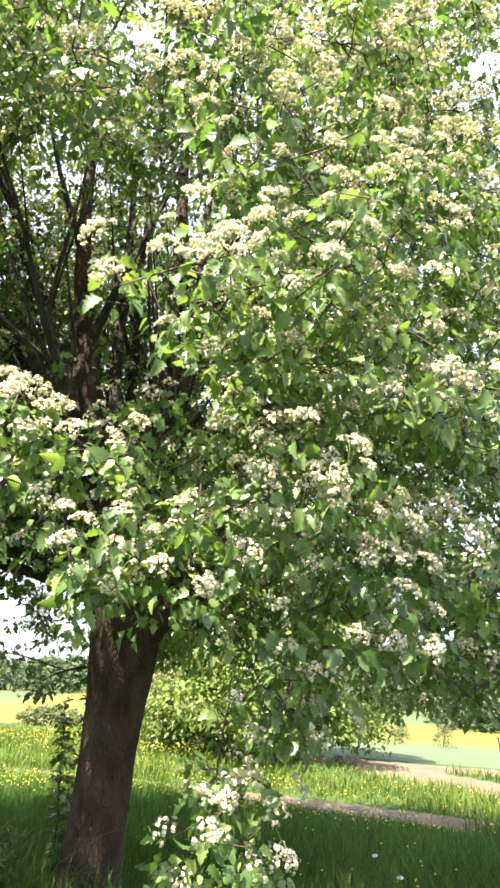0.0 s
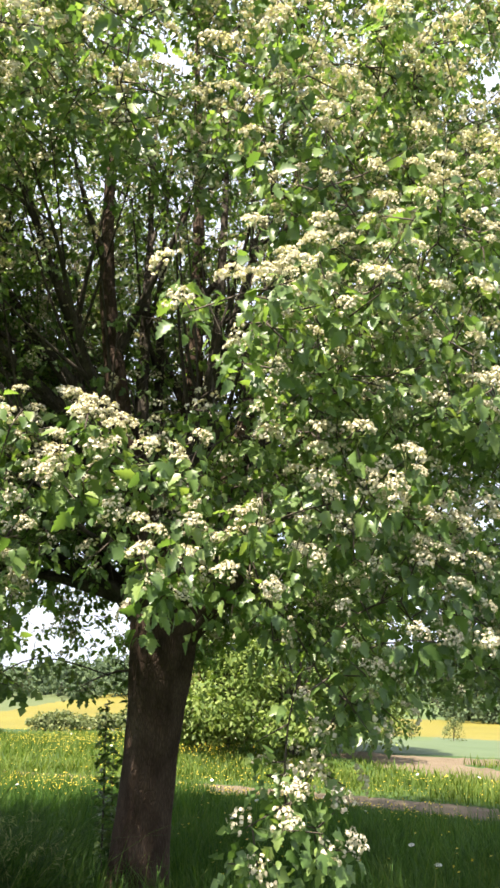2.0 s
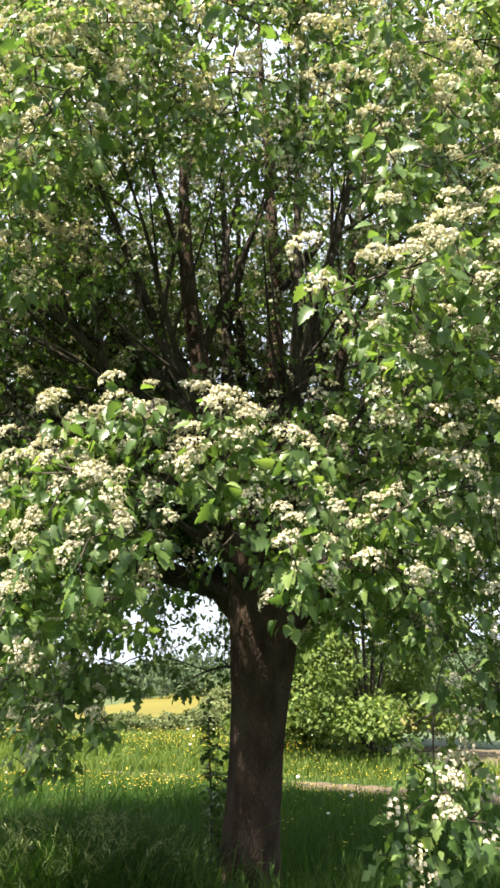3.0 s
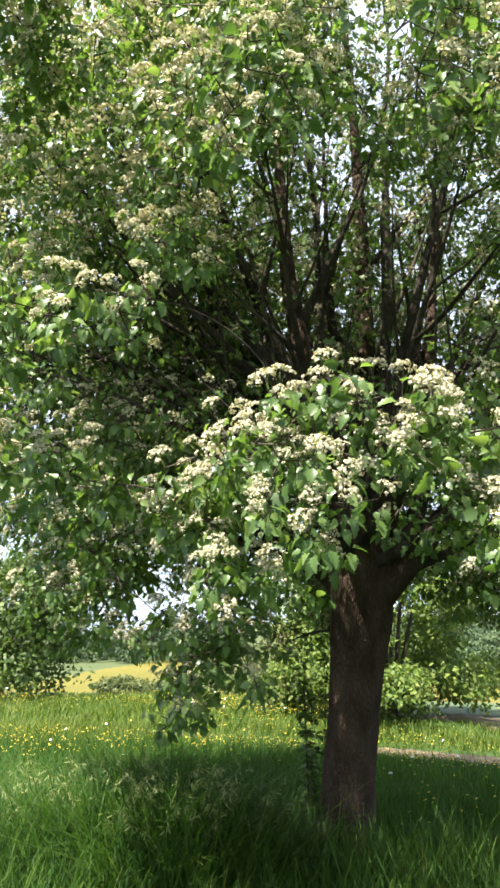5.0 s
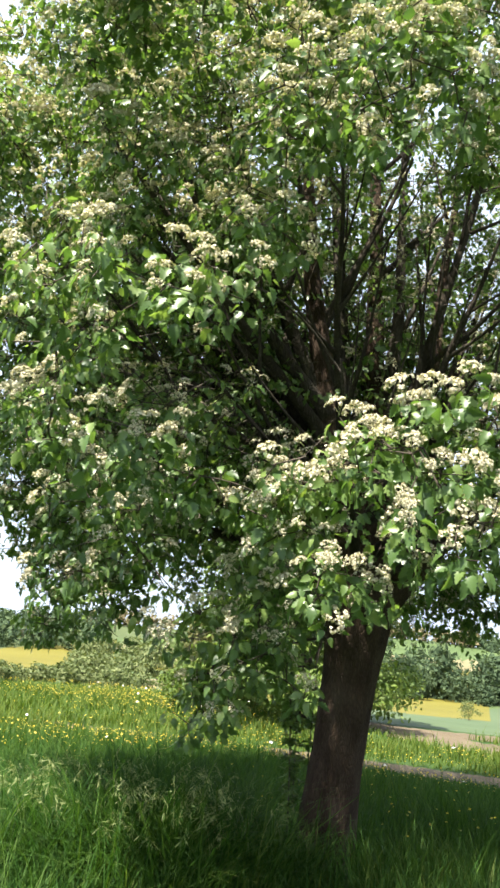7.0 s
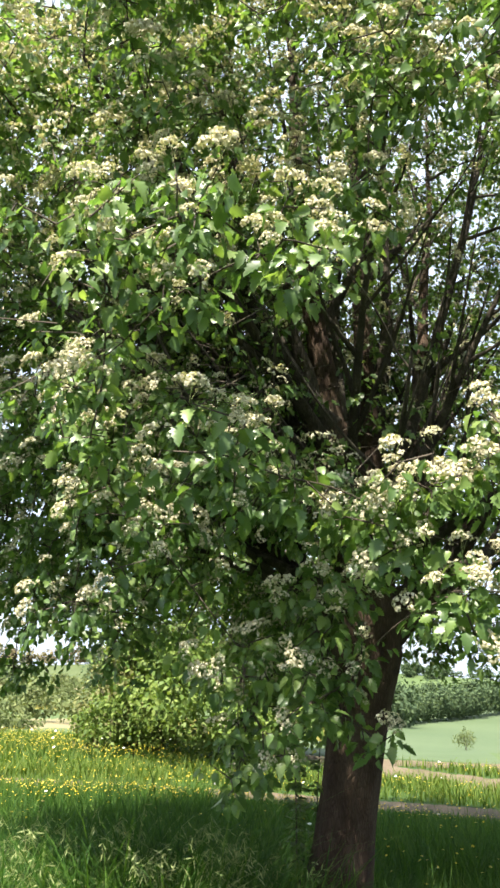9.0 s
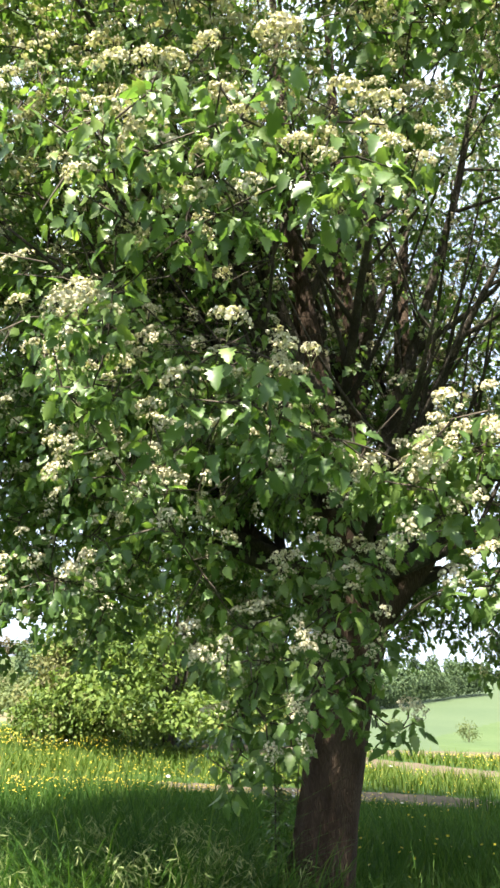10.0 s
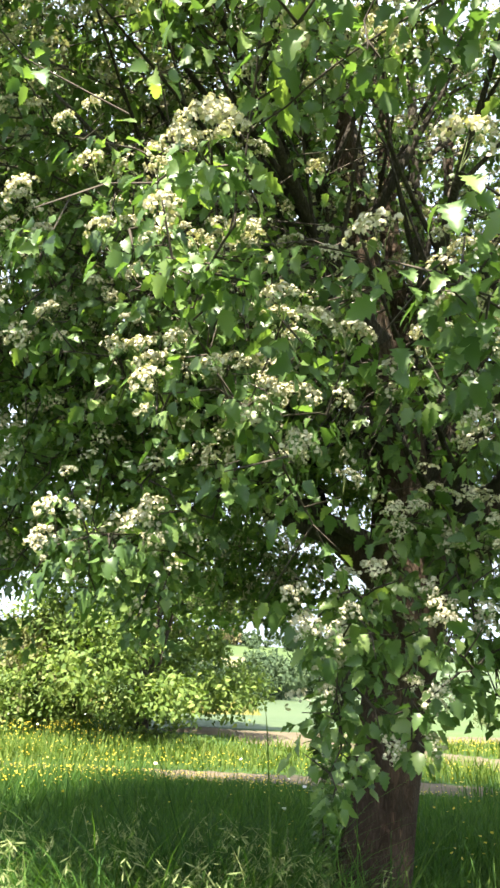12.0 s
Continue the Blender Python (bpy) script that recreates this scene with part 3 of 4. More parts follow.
BOUGHS_WEST = [(-1.90, -2.52, 2.72, 0.26), (-1.66, -2.56, 2.62, 0.24), (-1.36, -2.40, 2.84, 0.20), (-2.12, -2.26, 2.76, 0.26),
               (-1.68, -2.26, 2.10, 0.22), (-1.42, -2.20, 2.04, 0.22), (-0.86, -2.98, 3.42, 0.30), (-1.16, -2.55, 3.62, 0.30),
               (-1.35, -2.12, 4.45, 0.36), (-1.05, -1.32, 1.22, 0.21), (-0.84, -1.10, 1.42, 0.22), (-1.55, -0.70, 1.62, 0.28), (0.15, -2.12, 4.0, 0.34),
               (-1.75, -1.6, 2.0, 0.3), (-1.87, 0.35, 1.48, 0.24), (-1.85, 0.30, 1.85, 0.30), (-1.55, 0.80, 2.0, 0.30), (-2.1, 0.95, 2.0, 0.34), (-1.75, 1.4, 2.0, 0.34), (-2.05, 0.6, 2.3, 0.3)]
BOUGHS_NORTH = [(0.77, 1.94, 1.95, 0.30), (0.43, 1.92, 2.02, 0.30), (0.87, 1.6, 2.15, 0.30), (0.25, 1.95, 1.88, 0.28), (0.1, 1.6, 2.2, 0.30), (1.7, 0.95, 2.0, 0.26), (0.1, 1.1, 1.78, 0.26), (0.28, 0.62, 1.74, 0.23), (0.45, 1.5, 1.74, 0.26), (1.15, -0.05, 1.80, 0.27), (0.98, 0.35, 1.92, 0.26), (1.45, -0.3, 1.95, 0.26)]
BOUGHS_UNDER = [(-0.93, -1.62, 1.52, 0.20), (-0.80, -1.60, 1.72, 0.20), (-1.19, -1.42, 1.48, 0.20), (-0.90, -1.42, 1.80, 0.22), (-0.74, -1.30, 2.34, 0.24),
                (-0.72, -1.62, 2.08, 0.22), (-1.10, -1.22, 1.10, 0.19), (-1.05, -2.28, 1.90, 0.20), (-1.25, -0.75, 2.08, 0.26), (-1.62, -0.74, 1.90, 0.26),
                (-1.85, -0.83, 1.72, 0.24), (-1.83, -0.32, 2.10, 0.28), (-2.08, -1.58, 2.40, 0.24), (-1.98, -1.96, 2.30, 0.20), (-1.03, -1.70, 1.36, 0.18), (-0.72, -1.72, 1.22, 0.12), (-0.42, -0.1, 1.42, 0.14)]
BOUGHS_HIGH = [(-1.20, -1.70, 3.62, 0.30), (-2.0, -1.95, 4.15, 0.34), (-1.53, -1.56, 4.70, 0.36), (-1.76, -2.28, 4.22, 0.32), (-0.75, -3.00, 3.76, 0.28),
               (1.45, -2.04, 4.12, 0.36), (-0.57, -2.66, 3.95, 0.30), (0.50, -2.18, 4.40, 0.36), (0.91, -2.85, 3.88, 0.32), (-0.39, -1.43, 4.92, 0.36),
               (-1.27, -2.32, 3.15, 0.20), (-0.1, -2.3, 4.9, 0.36), (1.7, -1.9, 3.2, 0.36), (1.5, -2.3, 2.6, 0.34), (-2.3, -1.0, 4.3, 0.38), (-2.7, -0.4, 4.6, 0.42), (-2.1, -1.45, 4.9, 0.38), (-2.5, -0.6, 5.2, 0.40), (-2.9, 0.2, 4.0, 0.42), (-3.0, 0.5, 3.3, 0.40), (-2.9, 0.7, 4.7, 0.42),
               # mostly unseen boughs overhead, added to shade the lower western ones
               (-1.92, -2.60, 4.22, 0.36), (-2.2, -2.8, 4.65, 0.36), (-2.35, -2.35, 4.5, 0.36), (-2.55, -1.3, 4.0, 0.40), (-2.95, -0.9, 4.5, 0.40), (-3.05, -0.1, 4.9, 0.40), (-2.6, -1.0, 3.5, 0.34)]
# openings through which the limbs are seen: centre and half-width
OPENINGS = [(-0.55, -2.75, 3.0, 0.52), (0.0, -2.6, 3.15, 0.40), (-1.05, -2.2, 2.55, 0.42), (-0.5, -2.0, 2.9, 0.6), (-0.1, -1.9, 3.3, 0.55), (-0.7, -1.5, 2.5, 0.46), (-0.7, -1.2, 3.2, 0.45), (-0.35, -0.9, 3.6, 0.5), (0.3, -1.3, 3.6, 0.45), (-1.1, -1.85, 2.9, 0.38), (-0.95, -1.55, 2.5, 0.30), (-0.65, -1.1, 2.75, 0.34), (-1.15, -1.75, 2.45, 0.20), (-1.25, -0.95, 3.15, 0.40), (-1.65, -0.9, 3.4, 0.34)]


def lowest(bearing):
    """The height below which few boughs hang, by the bearing from the trunk."""
    return np.interp(bearing, [-180, -150, -110, -70, 0, 50, 80, 130, 160, 180], [1.9, 2.0, 1.95, 1.8, 1.75, 1.6, 1.45, 1.5, 1.8, 1.9])


def spread_boughs():
    boughs = [np.array(b) for b in BOUGHS_SOUTH + BOUGHS_WEST + BOUGHS_NORTH + BOUGHS_UNDER + BOUGHS_HIGH]
    holes = np.array(OPENINGS)
    fresh = np.random.default_rng(8)
    for _ in range(9000):
        bearing = fresh.uniform(-180, 180)
        z = fresh.uniform(lowest(bearing), 7.6)
        depth = 1 - 0.42 * fresh.random() ** 2.0
        rad = crown_radius(z, bearing) * depth - 0.12
        size = fresh.uniform(0.26, 0.42)
        p = np.array([rad * math.sin(radians(bearing)), rad * math.cos(radians(bearing)), z])
        if z < 2.2 and depth < 0.8:
            continue
        if (np.linalg.norm(holes[:, :3] - p, axis=1) < holes[:, 3] + size * 0.7).any():
            continue
        if math.hypot(p[0] + 2.6, p[1] + 3.2) < 1.65 and z < 3.3:
            continue
        seen = np.array([b[:3] for b in boughs])
        thin = 25 < bearing < 85 and z > 2.5
        gap = 0.46 if (p[1] < -1.2 and p[2] < 3.3) else 0.54 if thin else 0.56 if (p[2] > 4.5 and p[1] > 0) else 0.53
        if (np.linalg.norm((seen - p) * (1, 1, 1.25), axis=1) < gap).any():
            continue
        boughs.append(np.array([*p, size]))
    return boughs


def forked(line, tips):
    """Where the twig of each tip springs from: the nearest wood, the branch or an earlier twig's end."""
    gap = np.linalg.norm(line[None] - tips[:, None], axis=2).min(axis=1)
    wood, start = line, np.zeros_like(tips)
    for k in np.argsort(gap):
        away = np.linalg.norm(wood - tips[k], axis=1)
        start[k] = wood[np.argmin(away + np.where(away < 0.05, 0.1, 0))]
        wood = np.concatenate([wood, tips[k:k + 1] * 0.85 + start[k] * 0.15])
    return start


boughs = [np.array([*b, k]) for k, b in enumerate(spread_boughs())]
boughs.sort(key=lambda b: math.hypot(b[0], b[1]) + 0.4 * abs(b[2] - 3.0))
SHOWN = len(BOUGHS_SOUTH + BOUGHS_WEST + BOUGHS_NORTH + BOUGHS_UNDER + BOUGHS_HIGH)
spray_at, spray_out, spray_bloom, spray_from, spray_shown = [], [], [], [], []
wood_points = limb_points.copy()
for x, y, z, size, k in boughs:
    c = np.array([x, y, z])
    lp = wood_points[wood_points[:, 2] < max(z - 0.05, 2.4)]
    gap = np.linalg.norm(lp[:, :3] - c, axis=1)
    flat = np.hypot(x - lp[:, 0], y - lp[:, 1])
    inward = np.hypot(lp[:, 0], lp[:, 1] + 0.3) - np.hypot(x, y + 0.3)
    cost = gap + 0.5 * np.abs(z - lp[:, 2] - 0.4 * flat) + np.where(lp[:, 3] < 0.007, 0.25, 0) + 1.2 * np.clip(inward + 0.2, 0, 2) + np.where(gap < 0.3, 0.3, 0)
    start = lp[np.argmin(cost)]
    s = start[:3]
    flat = np.linalg.norm(c[:2] - s[:2])
    mid = (s + c) / 2 + (0, 0, 0.16 * flat + (0.12 * flat if z < 2.0 else 0.0)) + rng.normal(0, 0.05, 3)
    line = bezier(s, mid, c, 14)
    line[1:-1] += 0.075 * np.stack([soft_noise(line[1:-1], 1.7, k + q * 3.0) for q in range(3)], 1)
    r0 = min(start[3] * 0.75, 0.008 + 0.011 * flat)
    rad = (r0 - 0.0035) * (1 - np.linspace(0, 1, 14)) + 0.0035
    v, t = tube(line, rad, 5)
    mesh_object("branch", v, t, twig_mat, limbs[int(start[4])], True)
    wood_points = np.concatenate([wood_points, np.concatenate([line, rad[:, None], np.full((14, 1), start[4])], 1)[3:12]])
    airy = 25 < math.degrees(math.atan2(x, y)) < 85 or z > 6
    lone_spray = k < SHOWN and x < -1.3 and y < -1.5 and z < 3.3
    n = int((32 if lone_spray else 44 if k < SHOWN else 24 if airy else 29) * (size / 0.33) ** 2.3)
    d = rng.standard_normal((n, 3))
    d /= np.linalg.norm(d, axis=1)[:, None]
    rad = rng.random(n) ** 0.42
    p = c + d * rad[:, None] * size * np.array([1.08, 1.08, 0.85])
    outward = np.array([x, y, 0.35 * (z - 2.5)])
    outward /= np.linalg.norm(outward) + 1e-6
    o = 0.55 * d + 0.75 * outward + (0, 0, 0.45) + 0.25 * rng.standard_normal((n, 3))
    spray_at.append(p)
    spray_out.append(o / np.linalg.norm(o, axis=1)[:, None])
    facing = d @ outward * 0.6 + d[:, 2] * 0.7
    spray_bloom.append(rng.random(n) < np.clip((0.8 if lone_spray else 0.9 if k < SHOWN and z > 3.3 else 0.46 if z < 3.5 and x < -0.7 and y > -2.0 else 0.66 if y < -1.4 and z < 3.4 else 0.9 if y < -0.6 else 0.74) + 0.35 * facing, 0.2, 0.97))
    spray_from.append(forked(line[4:], p))
    spray_shown.append(np.full(n, k < SHOWN))
    # a few sprays along the branch itself
    u = rng.integers(4, 12, 7)
    q = line[u] + rng.normal(0, 0.06, (7, 3))
    free = (np.linalg.norm(q[:, None] - np.array(OPENINGS)[None, :, :3], axis=2) > np.array(OPENINGS)[None, :, 3] * 0.5).all(axis=1)
    spray_at.append(q[free])
    o = q[free] - line[u[free]] + (0, 0, 0.08)
    spray_out.append(o / np.linalg.norm(o, axis=1)[:, None])
    spray_bloom.append(rng.random(free.sum()) < 0.35)
    spray_from.append(line[u[free]])
    spray_shown.append(np.zeros(free.sum(), bool))
# thin leafage on the limbs inside the crown
inner = rng.integers(0, len(limb_points), 6200)
behind = np.where(np.arange(6200) < 5400, 0.45, 0.0)
p = limb_points[inner, :3] + rng.normal(0, 0.46, (6200, 3)) + behind[:, None] * (0, 1, 0)
ok = (p[:, 2] > 2.3) & (p[:, 1] > -0.25 - np.where(behind > 0, 0, 1.2) + 0.2 * p[:, 0])
spray_at.append(p[ok])
o = p[ok] - limb_points[inner[ok], :3] + (0, 0, 0.2)
spray_out.append(o / np.linalg.norm(o, axis=1)[:, None])
spray_bloom.append(rng.random(ok.sum()) < 0.5)
spray_from.append(limb_points[inner[ok], :3])
# and in the western half, behind the lit outer boughs
p = np.concatenate([rng.normal(0, 1, (900, 3)) * (0.6, 0.6, 0.75) + (-1.35, 0.35, 3.0), rng.normal(0, 1, (420, 3)) * (0.45, 0.4, 0.4) + (-1.1, -0.6, 2.6)])
p = p[(p[:, 2] > 2.0) & (np.hypot(p[:, 0], p[:, 1]) > 0.4)]
from_wood = np.array([limb_points[np.argmin(np.linalg.norm(limb_points[:, :3] - q, axis=1)), :3] for q in p])
reach = np.linalg.norm(from_wood - p, axis=1)
p, from_wood = p[reach < 0.9], from_wood[reach < 0.9]
spray_at.append(p)
o = p - from_wood + (0, 0, 0.2)
spray_out.append(o / np.linalg.norm(o, axis=1)[:, None])
spray_bloom.append(rng.random(len(p)) < 0.3)
spray_from.append(p + (from_wood - p) * np.minimum(1, 0.3 / np.linalg.norm(from_wood - p, axis=1))[:, None])
spray_at, spray_out = np.concatenate(spray_at), np.concatenate(spray_out)
spray_bloom, spray_from = np.concatenate(spray_bloom), np.concatenate(spray_from)
shown_count = sum(len(s) for s in spray_shown)
shown = np.concatenate(spray_shown + [np.zeros(len(spray_at) - shown_count, bool)])
holes = np.array(OPENINGS)
clear = (np.linalg.norm(spray_at[:, None] - holes[None, :, :3], axis=2) > holes[None, :, 3] * 0.85).all(axis=1)
kept = clear | shown
spray_at, spray_out, spray_bloom, spray_from = spray_at[kept], spray_out[kept], spray_bloom[kept], spray_from[kept]
N = len(spray_at)
reach = np.linalg.norm(spray_from - spray_at, axis=1)[:, None] + 1e-9
spray_from = spray_at + (spray_from - spray_at) * np.minimum(1, 0.38 / reach)
# the side that the path passes
passed = np.array([(0.2, -5.2), (-1.3, -5.3), (-1.9, -5.0), (-2.4, -4.3), (-2.6, -3.2)])
near_side = (np.linalg.norm(spray_at[:, None, :2] - passed[None], axis=2).min(axis=1) < 2.45) & (spray_at[:, 2] < 3.7)


def leaf_shape(edge, fold, droop, curl=0.0):
    """A toothed leaf of length 1 along x: folded along its midrib and drooping at the tip."""
    e = np.array(edge)
    x, y = e[:, 0], e[:, 1]
    def lifted(px, py):
        return fold * np.abs(py) - droop * px**2 + curl * py * px
    mid = np.stack([x * 0.98, 0 * x, lifted(x, 0 * x)], 1)
    left = np.stack([x, y, lifted(x, y)], 1)
    right = np.stack([x, -y, lifted(x, -y)], 1)
    n = len(e)
    v = np.concatenate([mid, left, right])
    tris = []
    for k in range(n - 1):
        tris += [(k, k + 1, n + k + 1), (k, n + k + 1, n + k), (k, 2 * n + k + 1, k + 1), (k, 2 * n + k, 2 * n + k + 1)]
    flat = [q for q in tris if np.linalg.norm(np.cross(v[q[1]] - v[q[0]], v[q[2]] - v[q[0]])) > 1e-7]
    return v, np.array(flat)


TOOTHED = [(0.0, 0.0), (0.08, 0.10), (0.24, 0.36), (0.30, 0.24), (0.46, 0.37), (0.51, 0.23), (0.66, 0.29), (0.70, 0.17), (0.83, 0.16), (1.0, 0.0)]


def small_leaf(fold, droop):
    """The same leaf with two lobes a side, for the far sprays."""
    def at(x, y):
        return (x, y, fold * abs(y) - droop * x * x)
    v = np.array([at(0, 0), at(0.29, 0.35), at(0.53, 0), at(0.29, -0.35), at(0.32, 0.02), at(0.61, 0.29), at(1, 0), at(0.61, -0.29)])
    return v, np.array([(0, 2, 1), (0, 3, 2), (4, 6, 5), (4, 7, 6)])


leaf_near = [leaf_shape(TOOTHED, f, d, c) for f, d, c in ((0.3, 0.22, 0.15), (0.42, 0.34, -0.2), (0.18, 0.12, 0.3), (0.35, 0.5, -0.1))]
leaf_far = [small_leaf(f, d) for f, d in ((0.25, 0.18), (0.4, 0.3), (0.12, 0.12))]


def blossom_shape(seed, umbels, florets, petals, spread=0.035, grain=1.3):
    """A loose dome of little umbels, each a knot of small five-petalled flowers."""
    r = np.random.default_rng(seed)
    verts, tris = [], []
    for k in range(umbels):
        a = k * 2.39996 + r.normal(0, 0.25)
        d = spread * math.sqrt((k + 0.3) / umbels) * r.uniform(0.85, 1.2)
        hub = np.array([d * math.cos(a), d * math.sin(a), 0.034 - 11 * d * d + r.normal(0, 0.003)])
        lean = np.array([hub[0] * 22, hub[1] * 22, 1.0])
        lean /= np.linalg.norm(lean)
        knot = r.uniform(0.0095, 0.0145)
        for j in range(florets):
            way = r.standard_normal(3)
            way = way / np.linalg.norm(way) + lean * 0.9
            way /= np.linalg.norm(way)
            p = hub + way * knot * r.uniform(0.75, 1.1)
            size = r.uniform(0.0044, 0.0064) * (1.0 if petals > 4 else grain)
            up = way + r.normal(0, 0.25, 3)
            up /= np.linalg.norm(up)
            u = np.cross(up, (1, 0.2, 0.1))
            u /= np.linalg.norm(u)
            w = np.cross(up, u)
            b, spin = len(verts), r.uniform(0, 6.28)
            ring = [p + size * (math.cos(spin + q * 2 * math.pi / petals) * u + math.sin(spin + q * 2 * math.pi / petals) * w) + up * r.uniform(-0.001, 0.002) for q in range(petals)]
            if petals > 4:
                verts.append(p - up * 0.002)
                verts += ring
                tris += [(b, b + 1 + q, b + 1 + (q + 1) % petals) for q in range(petals)]
            else:
                verts += ring
                tris += [(b, b + 1, b + 2), (b, b + 2, b + 3)]
    return np.array(verts), np.array(tris)


def stalks_shape(seed, count, spread=0.03):
    r = np.random.default_rng(seed)
    pieces = []
    for k in range(count):
        a, d = r.uniform(0, 6.28), spread * math.sqrt(r.random())
        tip = np.array([d * math.cos(a), d * math.sin(a), 0.024 - 14 * d * d])
        pieces.append(tube([(0, 0, -0.035), tip * 0.5 + (0, 0, -0.012), tip], [0.0011, 0.0009, 0.0007], 3))
    return joined(pieces)


bloom_near = [blossom_shape(s, 14, 10, 4, 0.043, 1.0) for s in (1, 2, 3, 4)]
bloom_far = [blossom_shape(s, 10, 4, 4, 0.043, 1.5) for s in (5, 6, 7)]
bloom_back = [blossom_shape(s, 8, 3, 4, 0.044, 1.9) for s in (8, 9, 10)]
stalks = [stalks_shape(s, 3) for s in (1, 2)]


def random_turns(up, spin, scale):
    ref = np.where(np.abs(up[:, 2:]) > 0.9, np.array([[1.0, 0, 0]]), np.array([[0, 0, 1.0]]))
    x = np.cross(ref, up)
    x /= np.linalg.norm(x, axis=1)[:, None]
    y = np.cross(up, x)
    c, s = np.cos(spin)[:, None], np.sin(spin)[:, None]
    return np.stack([c * x + s * y, c * y - s * x, up], 2) * scale[:, None, None]


# flower clusters
up = spray_out * 0.95 + (0, 0, 0.5) + rng.normal(0, 0.15, (N, 3))
up /= np.linalg.norm(up, axis=1)[:, None]
bloom_turn = random_turns(up, rng.uniform(0, 6.28, N), rng.uniform(0.62, 1.15, N))
bloom_at = spray_at + up * 0.038
bloom_turn *= np.where((spray_at[:, 2] > 3.6) & (spray_at[:, 1] < 0), 1.18, 1.0)[:, None, None]
# leaves: a ring below each cluster, hanging
per = rng.integers(5, 9, N)
owner = np.repeat(np.arange(N), per)
L = len(owner)
first = np.concatenate([[0], np.cumsum(per)[:-1]])
nth = np.arange(L) - first[owner]
angle = rng.uniform(0, 6.28, N)[owner] + nth * 2.4 + rng.normal(0, 0.3, L)
axis = up[owner]
ref = np.cross(axis, (0.3, 1, 0.1))
ref /= np.linalg.norm(ref, axis=1)[:, None]
ref2 = np.cross(axis, ref)
ring = np.cos(angle)[:, None] * ref + np.sin(angle)[:, None] * ref2
hang = rng.normal(1.0, 0.35, L)[:, None]
heading = ring + spray_out[owner] * 0.35 - np.array([0, 0, 1.0]) * hang
heading /= np.linalg.norm(heading, axis=1)[:, None]
leaf_base = spray_at[owner] - axis * (0.004 + 0.009 * nth)[:, None] + ring * 0.018 + heading * 0.022
face = axis + 0.3 * ring + 0.75 * rng.standard_normal((L, 3))
leaf_size = rng.normal(0.057, 0.014, L).clip(0.03, 0.085)
leaf_size *= np.where(near_side[owner], 0.9, 1.0)
leaf_turn = turns_from(heading, face) * leaf_size[:, None, None]

# the leaves and clusters that hang foremost are pieces of their own
foremost = np.linalg.norm((spray_at - np.array([-1.9, -2.5, 2.5])) * (1, 1, 0.8), axis=1)
lone = np.argsort(foremost)
lone_bloom = np.zeros(N, bool)
lone_bloom[lone[spray_bloom[lone]][:260]] = True
lone_leaf = np.zeros(L, bool)
lone_leaf[np.argsort(foremost[owner], kind="stable")[:300]] = True


def piece_set(name, protos, turns, places, mats):
    shared = []
    for k, (v, t) in enumerate(protos):
        me = mesh_object(name, v, t, mats, None, True)
        shared.append(me.data)
        bpy.data.objects.remove(me)
    for k in range(len(turns)):
        ob = new(name, shared[k % len(shared)])
        m = Matrix.Identity(4)
        for i in range(3):
            for j in range(3):
                m[i][j] = float(turns[k][i][j])
            m[i][3] = float(places[k][i])
        ob.parent = tree
        ob.matrix_basis = m


def joined_set(name, groups, mat, label, smooth=True):
    v, t = joined(groups)
    return tagged(mesh_object(name, v, t, mat, tree, smooth), label, kind="stuff")


pick3, pick4 = rng.integers(0, 3, L), rng.integers(0, 4, L)
leaf_close = near_side[owner] & ~lone_leaf
joined_set("leaves", [scattered(leaf_near[k], leaf_turn[leaf_close & (pick4 == k)], leaf_base[leaf_close & (pick4 == k)]) for k in range(4)]
           + [scattered(leaf_far[k], leaf_turn[~near_side[owner] & (pick3 == k)], leaf_base[~near_side[owner] & (pick3 == k)]) for k in range(3)],
           leaf_mat, "glossy toothed green leaves hanging in sprays")
b3, b4 = rng.integers(0, 3, N), rng.integers(0, 4, N)
back = (spray_at[:, 1] > 0.2) | (spray_at[:, 2] > 5.0)
bc, bf, bb = spray_bloom & near_side & ~lone_bloom, spray_bloom & ~near_side & ~back, spray_bloom & ~near_side & back
joined_set("blossom", [scattered(bloom_near[k], bloom_turn[bc & (b4 == k)], bloom_at[bc & (b4 == k)]) for k in range(4)]
           + [scattered(bloom_far[k], bloom_turn[bf & (b3 == k)], bloom_at[bf & (b3 == k)]) for k in range(3)]
           + [scattered(bloom_back[k], bloom_turn[bb & (b3 == k)], bloom_at[bb & (b3 == k)]) for k in range(3)],
           blossom_mat, "flat clusters of small cream flowers", False)
sc = spray_bloom & near_side
joined_set("stalk_mass", [scattered(stalks[k], bloom_turn[sc & (b3 % 2 == k)], bloom_at[sc & (b3 % 2 == k)]) for k in range(2)], stalk_mat, "thin green flower stalks")

